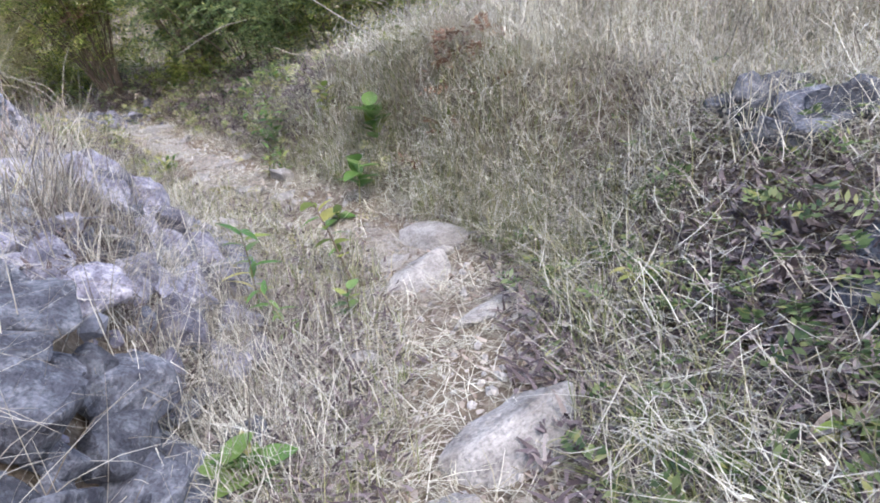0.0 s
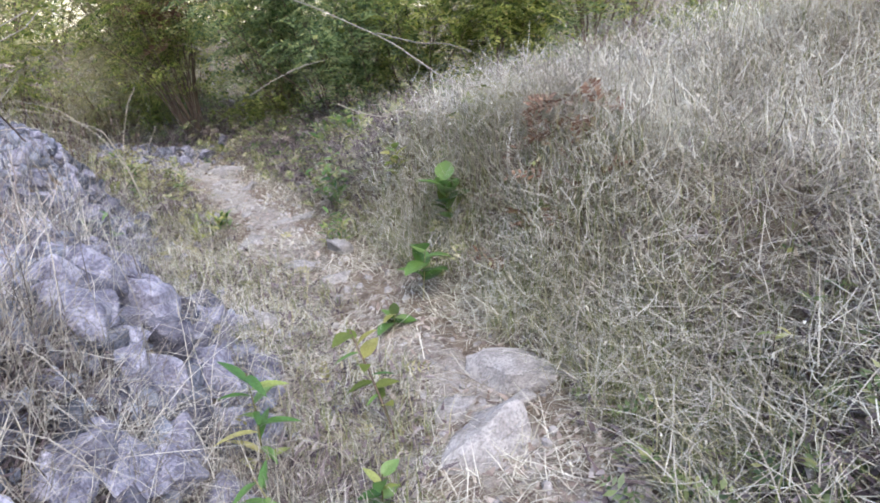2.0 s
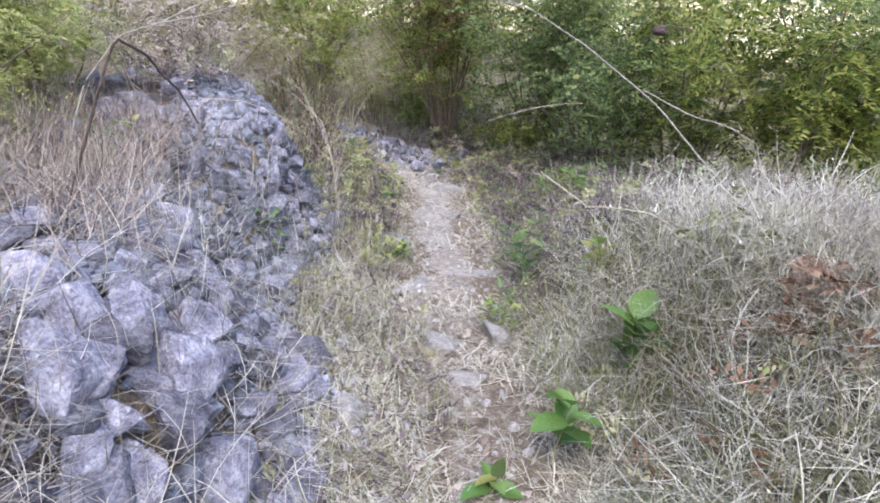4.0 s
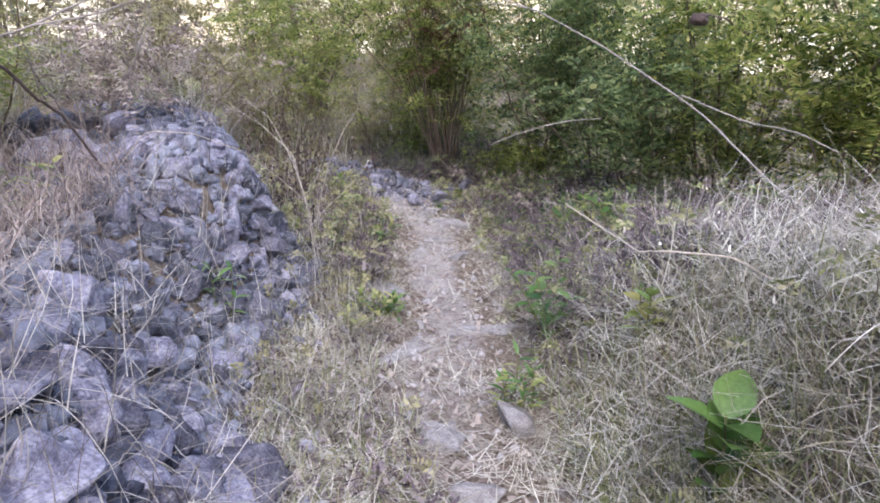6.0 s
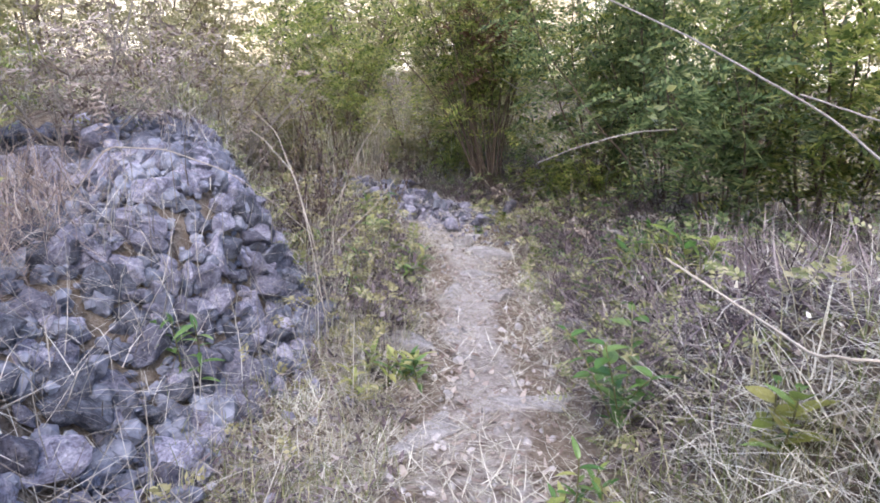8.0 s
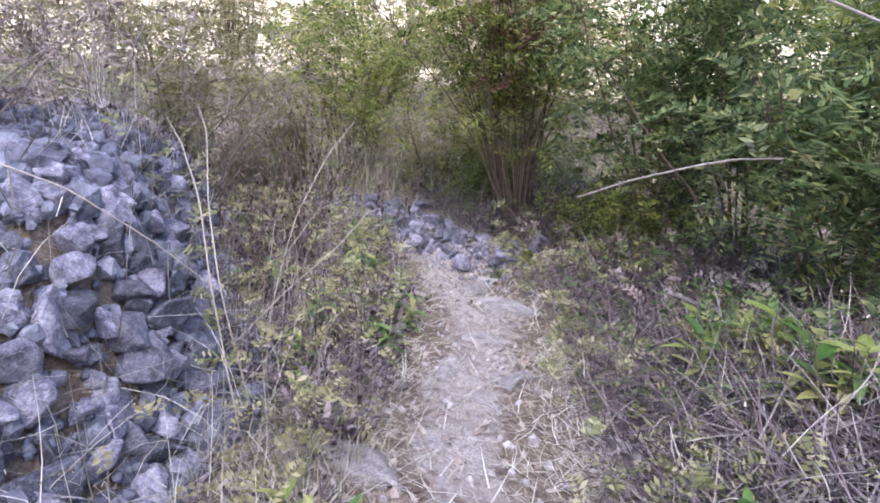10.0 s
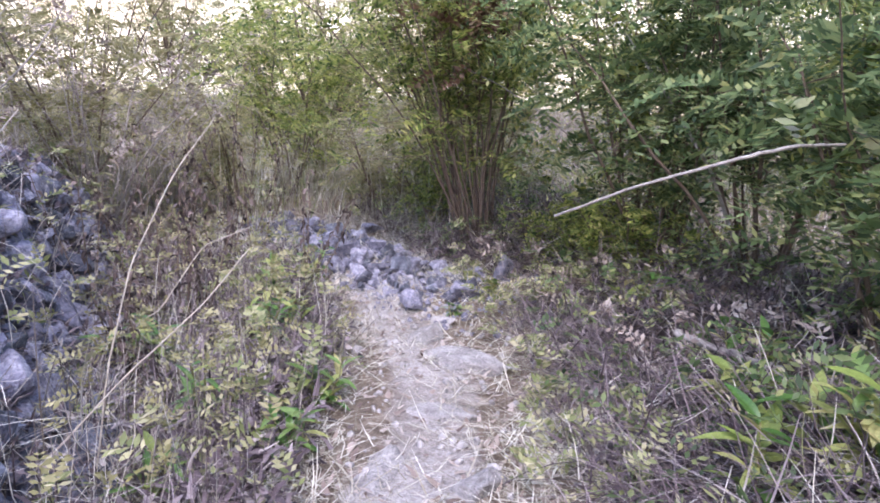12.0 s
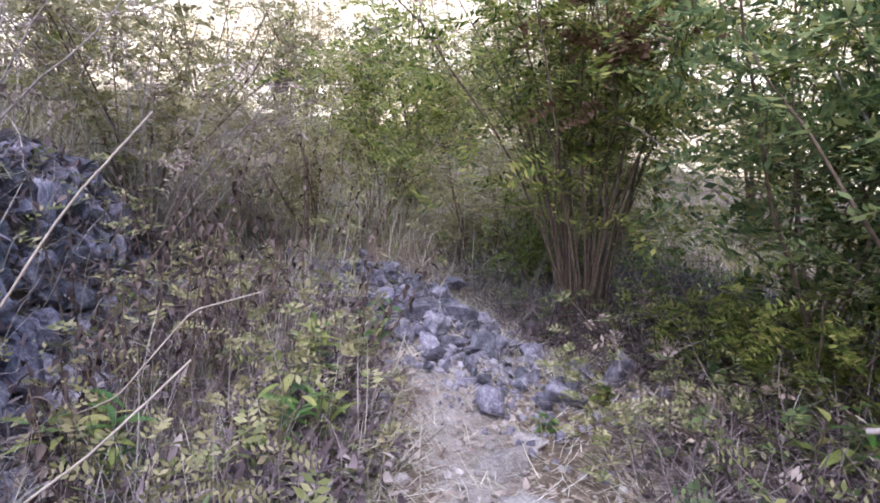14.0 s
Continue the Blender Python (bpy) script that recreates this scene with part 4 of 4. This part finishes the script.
small = thing("rubble_heap", (-4.9, 8.68, hz(-4.9, 8.68)), "low spill of small grey and dark stones across the path", "rubble heap", "rubble heaps")
for k in range(300):
    a, b = hr.uniform(-1.35, 1.3) + hr.normal(0, 0.2), hr.normal(0, 0.2)
    x, y = -5.05 - a * 0.96 + b * 0.27, 8.72 + a * 0.27 + b * 0.96
    lay_stone(small, BLOCKS if hr.random() < 0.85 else DARKBLOCKS, hr, x, y, 0.028 + 0.085 * hr.random() ** 3, 0.05, hr.uniform(0, 0.035))


def gravel(name, n, box, weight, mat, label, lo, hi, lift=0.0):
    """Small broken stones, too many to count."""
    bm = bmesh.new()
    bmesh.ops.create_icosphere(bm, subdivisions=1, radius=1.0)
    tv = np.array([v.co[:] for v in bm.verts])
    tf = np.array([[v.index for v in f.verts] for f in bm.faces])
    bm.free()
    x, y = scatter(n, *box, weight)
    size = lo * (hi / lo) ** (rng.random(n) ** 2.2)
    q = rng.normal(size=(n, 3, 3))
    q = np.linalg.qr(q)[0]
    sh = rng.uniform(0.5, 1.15, (n, 1, 3))
    v = tv[None] * sh * rng.uniform(0.8, 1.2, (n, len(tv), 1))
    v = np.einsum("nij,nkj->nki", q, v) * size[:, None, None]
    v += np.stack([x, y, height(x, y) + size * 0.25 + lift * rng.random(n)], 1)[:, None]
    f = (tf[None] + (np.arange(n) * len(tv))[:, None, None]).reshape(-1, 3)
    return tagged(new(name, mesh_from(name, v.reshape(-1, 3), f, mat, False)), label, "gravel", kind="stuff")


def foot_weight(x, y):
    e, _ = offset(x, y, FOOT)
    return np.exp(-(e / 0.25) ** 2)


def face_weight(x, y):
    e, _ = offset(x, y, FOOT)
    return smooth((-e + 0.15) / 0.2) * smooth((1.2 + e) / 0.4) * (0.15 + 0.85 * smooth((y - 1.9) / 0.3))


gravel("path_gravel", 2600, (-6.5, 1.0, 0.8, 10.5), lambda x, y: smooth((0.7 - np.abs(offset(x, y, TRAIL)[0])) / 0.5), SLAB, "pale gravel and crumbs of limestone on the path", 0.004, 0.03)
# small filling stones in dark colour, painting the shade between the wall's blocks
gravel("wall_rubble", 3000, (-5.0, -0.5, 0.4, 7.2), face_weight, DARKSTONE, "small broken limestone filling the wall, coloured dark for the shade in its gaps", 0.02, 0.07, 0.06)
gravel("foot_rubble", 500, (-5.0, -0.5, 0.8, 7.2), foot_weight, STONE, "small stones spilled at the foot of the wall", 0.015, 0.05)
herbs("brown_undergrowth", 300, (-4.0, -0.6, 7.4, 10.0), lambda x, y: smooth((offset(x, y, TRAIL)[0] - 0.55) / 0.3) * smooth((1.9 - offset(x, y, TRAIL)[0]) / 0.6), DEADLEAF, "reddish-brown dead leaves and twigs below the shrubs", 0.03, 0.14, 0.22)
gravel("heap_gravel", 2400, (-7.0, -3.2, 7.6, 9.9), lambda x, y: heap_gap(x, y), STONE, "small stones round the low heap", 0.01, 0.04)


# ---- leafy plants ----
def leaf_mesh(name, mat, wide, fold=0.25, curl=0.5):
    """One leaf along +Y, one unit long, folded at its midrib and bent down at the tip."""
    v, f = [], []
    rows = 6
    for i in range(rows + 1):
        t = i / rows
        w = wide * math.sin(math.pi * min(1, t ** 0.8 * 0.97 + 0.02)) ** 0.8
        z = -curl * t * t * 0.5
        for s in (-1, -0.5, 0, 0.5, 1):
            v.append((s * w * 0.5, t, z + abs(s) * w * 0.5 * fold))
    for i in range(rows):
        for j in range(4):
            a = i * 5 + j
            f.append((a, a + 1, a + 6, a + 5))
    return mesh_from(name, v, f, mat)


OVAL = leaf_mesh("leaf", BROADLEAF, 0.62, 0.3, 0.4)
OVALDARK = leaf_mesh("leaf", PINNATE, 0.55, 0.3, 0.5)
LANCE = leaf_mesh("leaf", BROADLEAF, 0.26, 0.3, 0.7)
LANCEYELLOW = leaf_mesh("leaf", YELLOWLEAF, 0.3, 0.3, 0.7)
DARKLEAF = leaf_mesh("leaf", blade_material("shrivelled_leaves", ((0.0, (0.03, 0.022, 0.022)), (0.6, (0.09, 0.065, 0.06)), (1.0, (0.22, 0.17, 0.15))), 0.8, 0.1), 0.5, 0.6, 1.0)
DRYLEAF = leaf_mesh("leaf", DEADLEAF, 0.5, 0.5, 0.9)


def plant(name, at, tall, n, leaf, meshes, r, label, group="", up=(10, 60), first=0.25, lean=(0, 0), stems=1, stemmat=None, thick=0.004):
    """Thin stems set with single leaves that spiral round them."""
    z0 = hz(*at)
    own = thing(name, (at[0], at[1], z0), label, "plant", group)
    for s in range(stems):
        aim = (lean[0] + r.normal(0, 0.12 + 0.12 * (stems > 1)), lean[1] + r.normal(0, 0.12 + 0.12 * (stems > 1)), 1)
        p = wander((r.normal(0, 0.01 * stems), r.normal(0, 0.01 * stems), -0.03), aim, tall * r.uniform(0.8, 1.1), 6, r, 0.06)
        v, f = tube(p, thick * np.linspace(1, 0.5, len(p)), 5)
        stem = part("stem", mesh_from("stem", v, f, stemmat or OLIVE), own)
        az = r.uniform(0, 360)
        for k in range(n):
            t = first + (1 - first) * (k + 0.5) / n
            i = t * (len(p) - 1)
            q = p[int(i)] + (p[min(int(i) + 1, len(p) - 1)] - p[int(i)]) * (i - int(i))
            az += 137 + r.uniform(-25, 25)
            size = leaf * r.uniform(0.7, 1.2)
            m = Matrix.Translation(q) @ pose(0, 0, 0, 0, 0, az) @ pose(0, 0, 0, r.uniform(*up), r.uniform(-15, 15)) @ Matrix.Scale(size, 4)
            part("leaf", meshes[int(r.integers(len(meshes)))], stem, m=m)
    return own


pr = np.random.default_rng(23)
P = "young plants along the path"
plant("sapling", (-0.34, 4.42), 0.4, 13, 0.155, [OVAL, OVAL, OVALDARK], pr, "sapling with large glossy oval green leaves on the bank", P, (15, 62), 0.4, thick=0.007)
plant("sapling", (-0.48, 4.07), 0.34, 8, 0.15, [OVAL], pr, "small sapling with bright green oval leaves beside the path", P, (5, 50), 0.4)
plant("sapling", (-0.63, 3.78), 0.10, 7, 0.12, [OVALDARK, OVAL], pr, "low seedling with dark green oval leaves in the path", P, (0, 45), 0.4)
plant("sapling", (-0.47, 2.86), 0.48, 13, 0.09, [OVALDARK, LANCE], pr, "slender sapling with small green leaves in the path", P, (0, 50), 0.35, thick=0.006, stemmat=BARK)
plant("weed", (-0.86, 2.6), 0.55, 15, 0.12, [LANCE, LANCEYELLOW], pr, "tall weed with soft light green leaves beside the wall", P, (-10, 50), 0.2)
plant("weed", (-0.62, 2.3), 0.4, 11, 0.1, [LANCE], pr, "light green weed growing at the wall's foot", P, (-10, 50), 0.2)
plant("weed", (-0.45, 2.5), 0.2, 9, 0.09, [LANCEYELLOW, OVAL], pr, "low yellow-green weed in the dry grass", P, (0, 50), 0.2)
plant("weed", (-0.6, 1.42), 0.2, 8, 0.12, [OVAL, LANCEYELLOW], pr, "bright green sprout at the foot of the wall", P, (5, 60), 0.2, stems=3)
plant("weed", (0.8, 2.12), 0.16, 9, 0.09, [LANCE, LANCEYELLOW], pr, "small leafy weed with yellowing leaves under the bank", P, (0, 50), 0.2, stems=3)
plant("weed", (0.5, 1.2), 0.14, 7, 0.09, [LANCEYELLOW], pr, "low yellow-green weed in the straw", P, (0, 55), 0.2, stems=2)
plant("weed", (0.92, 1.12), 0.16, 8, 0.1, [LANCEYELLOW, DRYLEAF], pr, "yellowing weed in the straw of the bank", P, (0, 55), 0.2, stems=2)
plant("seed_stalk", (0.73, 2.6), 0.42, 3, 0.06, [LANCEYELLOW], pr, "thin dark stalk with a pale withered flower head", P, (0, 40), 0.85, stemmat=DARKWOOD, thick=0.003)
plant("weed", (-2.3, 5.4), 0.2, 9, 0.09, [LANCEYELLOW, LANCE], pr, "bright yellow-green tuft beside the path", P, (20, 70), 0.1, stems=7)
plant("weed", (-1.2, 5.05), 0.24, 9, 0.07, [LANCEYELLOW, LANCE], pr, "olive leafy clump at the foot of the bank", P, (0, 55), 0.15, stems=7)
plant("weed", (-1.35, 5.65), 0.5, 14, 0.09, [LANCE, OVAL], pr, "leafy green weed at the edge of the path", P, (0, 50), 0.2, stems=4)
plant("weed", (-0.75, 5.1), 0.3, 9, 0.1, [OVALDARK, LANCE], pr, "dark green weed in the tangled straw", P, (0, 50), 0.2, stems=2)
plant("weed", (-2.75, 4.7), 0.4, 11, 0.09, [LANCE], pr, "pale green weed against the rubble", P, (0, 50), 0.2, stems=3)
plant("weed", (-3.7, 4.3), 0.4, 11, 0.12, [LANCE, LANCEYELLOW], pr, "green weed on top of the wall", P, (0, 50), 0.2, stems=4)
for x, y, h, st in ((-1.62, 7.0, 0.26, 4), (-1.36, 6.6, 0.3, 4), (-1.98, 7.55, 0.26, 3), (-1.5, 6.72, 0.2, 3), (-2.62, 8.3, 0.3, 4), (-1.9, 7.38, 0.2, 3)):
    plant("weed", (x, y), h, 9, 0.13, [LANCEYELLOW, LANCE], pr, "light green weed with long narrow leaves below the shrubs", P, (-10, 55), 0.25, stems=st)
for x, y, h, st in ((-3.15, 6.08, 0.22, 3), (-3.33, 6.84, 0.22, 4), (-3.5, 6.45, 0.3, 4), (-3.15, 6.56, 0.2, 4), (-3.9, 7.0, 0.3, 4), (-4.05, 6.58, 0.28, 4), (-4.36, 7.46, 0.34, 5), (-3.9, 7.2, 0.26, 4), (-3.92, 6.5, 0.3, 3), (-4.7, 8.0, 0.3, 4)):
    plant("weed", (x, y), h, 9, 0.1, [LANCE, LANCEYELLOW, LANCE], pr, "green leafy weed at the edge of the path", P, (-5, 55), 0.2, stems=st)
for x, y, h in ((-4.7, 7.3, 1.0), (-4.4, 7.0, 0.9), (-5.1, 7.9, 1.1), (-5.4, 7.4, 1.2), (-5.8, 8.3, 1.2), (-4.3, 7.6, 0.8), (-6.3, 9.0, 1.2), (-4.1, 6.5, 0.5), (-4.35, 6.75, 0.6), (-4.8, 6.7, 0.8), (-4.5, 7.1, 0.55), (-3.85, 6.45, 0.4), (-4.9, 7.5, 0.7), (-5.6, 7.3, 0.8)):
    plant("dry_weed", (x, y), h, 16, 0.04, [DARKLEAF], pr, "dead brown weed with shrivelled dark leaves", "dead weeds", (-60, 30), 0.3, stems=4, stemmat=BARK)
for x, y, h in ((-1.8, 6.88, 0.36), (-1.58, 6.95, 0.4), (-1.34, 6.56, 0.4), (-1.95, 7.4, 0.28)):
    plant("weed", (x, y), h * 0.75, 17, 0.13, [LANCEYELLOW, LANCEYELLOW, LANCE], pr, "large yellow-green weed with long soft leaves beside the path", P, (5, 60), 0.35)
plant("seedling", (-3.54, 8.48), 0.12, 6, 0.07, [OVALDARK], pr, "small green seedling among the stones", P, (0, 50), 0.2, stems=3)
plant("seedling", (-3.6, 8.12), 0.1, 6, 0.07, [LANCE], pr, "small green seedling among the stones", P, (0, 50), 0.2, stems=3)


# ---- sticks, stalks and branches ----
def stick(name, pts, r0, r1, mat, label, forks=(), category="branch", group=""):
    pts = [Vector(p) for p in pts]
    own = thing(name, pts[0], label, category, group)
    for k, line in enumerate([pts] + [[Vector(p) for p in f] for f in forks]):
        p = np.array([q - pts[0] for q in line])
        t = np.linspace(0, len(p) - 1, 6 * len(p))
        i = np.arange(len(p))
        q = np.stack([np.interp(t, i, p[:, c]) for c in range(3)], 1)
        q[1:-1] = (q[:-2] + 2 * q[1:-1] + q[2:]) / 4
        q[1:-1] += pr.normal(0, r0 * 0.18, q[1:-1].shape)
        s = 1.0 if k == 0 else 0.7
        v, f = tube(q, np.linspace(r0, r1, len(q)) * s, 6)
        if k:
            part("twig", mesh_from("twig", v, f, mat), shaft)
        else:
            shaft = part("shaft", mesh_from("shaft", v, f, mat), own)
    return own


stick("arched_stalk", [(-0.2, 4.85, 0.8), (-0.45, 4.68, 0.95), (-0.62, 4.56, 0.96), (-0.7, 4.6, 0.93), (-0.8, 4.72, 0.93), (-0.9, 4.78, 0.95), (-1.0, 4.74, 1.01)], 0.003, 0.0025, STALK,
      "pale dry stalk arching from the bank over the path", category="stalk")
stick("dead_branch", [(0.05, 5.85, 0.55), (-0.28, 5.96, 0.87), (-0.47, 6.12, 0.95), (-0.9, 6.33, 1.26), (-1.57, 6.65, 1.58), (-2.1, 6.77, 1.8), (-2.63, 6.86, 1.93), (-2.95, 6.95, 2.0)], 0.006, 0.0035, PALEWOOD,
      "long bare grey branch slanting over the bank", [[(-1.03, 6.4, 1.34), (-0.67, 6.23, 1.24), (-0.43, 6.12, 1.22), (-0.25, 6.1, 1.15)], [(-2.1, 6.77, 1.8), (-2.4, 6.9, 1.85), (-2.8, 7.1, 1.86)]])
stick("dead_branch", [(-4.5, 9.2, 1.5), (-3.97, 9.06, 1.33), (-3.64, 9.08, 1.15), (-3.31, 9.08, 0.94), (-2.92, 9.1, 0.68), (-2.6, 9.1, 0.3)], 0.0035, 0.006, GREYWOOD, "bent bare branch leaning in the shrubs")
stick("dead_branch", [(-3.13, 9.06, 1.64), (-2.9, 8.99, 1.39), (-2.71, 8.91, 1.17), (-2.5, 8.85, 0.9), (-2.2, 8.8, 0.3)], 0.007, 0.011, PALEWOOD, "straight bleached stick leaning in the shrubs")
stick("dead_branch", [(-2.33, 6.7, 0.90), (-2.12, 6.7, 1.0), (-1.91, 6.72, 1.08), (-1.86, 7.0, 1.1), (-1.8, 7.45, 1.1)], 0.0035, 0.005, PALEWOOD, "pale broken stick jutting out towards the path")
stick("dead_branch", [(-2.65, 9.23, 1.31), (-2.31, 9.42, 1.28), (-1.76, 9.74, 1.25), (-1.4, 9.9, 0.4)], 0.008, 0.012, PALEWOOD, "level bleached stick caught in the shrubs")
stick("fallen_log", [(-2.25, 7.65, 0.36), (-2.16, 7.61, 0.36), (-2.0, 7.56, 0.36), (-1.86, 7.51, 0.37)], 0.016, 0.012, PALEWOOD, "short grey broken log lying below the shrubs", category="log")
stick("dead_branch", [(-2.85, 3.45, 0.55), (-2.75, 3.6, 1.2), (-2.65, 3.72, 1.42), (-2.56, 3.86, 1.49), (-2.44, 4.04, 1.61), (-2.37, 4.17, 1.67)], 0.0055, 0.003, GREYWOOD, "grey forked branch rising behind the wall",
      [[(-2.56, 3.86, 1.49), (-2.45, 4.02, 1.54), (-2.35, 4.09, 1.59), (-2.36, 4.24, 1.67)]])
stick("thorny_stem", [(-2.5, 3.3, 0.6), (-2.42, 3.55, 1.43), (-2.44, 3.71, 1.36), (-2.45, 3.79, 1.27), (-2.47, 3.88, 1.21), (-2.45, 3.97, 1.05)], 0.007, 0.004, DARKWOOD, "dark thorny stem hanging over the wall", category="stem")
S = "pale dry stalks by the rubble heap"
for line in ([(-3.6, 4.7, 0.75), (-3.45, 4.82, 1.0), (-3.25, 4.97, 1.0), (-3.1, 5.18, 0.9), (-3.03, 5.38, 0.74), (-2.98, 5.58, 0.55)],
             [(-2.97, 5.7, 0.05), (-2.99, 5.58, 0.55), (-3.2, 5.66, 0.8), (-3.7, 5.95, 1.0), (-4.3, 6.25, 1.08)],
             [(-2.9, 5.6, 0.05), (-2.95, 5.52, 0.6), (-3.1, 5.57, 0.85), (-3.6, 5.78, 0.97), (-4.1, 5.98, 1.03)],
             [(-3.36, 6.0, 0.02), (-3.33, 6.05, 0.4), (-3.3, 6.12, 0.7), (-3.26, 6.24, 0.95), (-3.2, 6.33, 1.1)],
             [(-3.4, 5.8, 0.1), (-3.36, 5.91, 0.2), (-3.29, 6.07, 0.38), (-3.18, 6.26, 0.58), (-3.14, 6.39, 0.73)],
             [(-4.1, 6.45, 0.2), (-3.93, 6.54, 0.32), (-3.84, 6.69, 0.58), (-3.74, 6.84, 0.65)]):
    stick("dry_stalk", line, 0.0032, 0.0018, STALK, "long pale dry grass stalk arching over the stones", category="stalk", group=S)
stick("dead_branch", [(0.5, 5.1, 0.5), (0.64, 5.17, 1.0), (0.85, 5.28, 1.2), (1.01, 5.35, 1.4)], 0.006, 0.003, PALEWOOD, "thin pale twig standing in the bank", category="twig")
pod = thing("hanging_pod", (-0.98, 6.3, 1.72), "dark dried seed pod hanging on a thin twig", "seed pod")
part("pod", stone_mesh("pod", DARKWOOD, 41, 0.8, 0.12, 3), pod, m=Matrix.Scale(0.05, 4))
pv, pf = tube(wander((0, 0, 0.03), (-0.05, 0.9, 0.05), 1.6, 8, pr, 0.08), np.linspace(0.004, 0.008, 9), 5)
part("twig", mesh_from("twig", pv, pf, BARK), pod)
for x, y, s, az in ((0.41, 2.30, 0.09, 30), (-0.2, 2.75, 0.05, 100), (-2.45, 6.15, 0.05, 20), (-3.0, 6.7, 0.06, 200), (-3.7, 7.9, 0.05, 80), (-2.2, 5.9, 0.05, 300), (-4.1, 7.6, 0.08, 140), (-4.3, 7.1, 0.08, 10), (-4.5, 7.8, 0.07, 240)):
    ob = new("fallen_leaf", DRYLEAF)
    ob.matrix_basis = pose(x, y, hz(x, y) + 0.015, 12, 8, az) @ Matrix.Scale(s, 4)
    tagged(ob, "pale dead leaf lying on the path", "leaf", "fallen leaves")
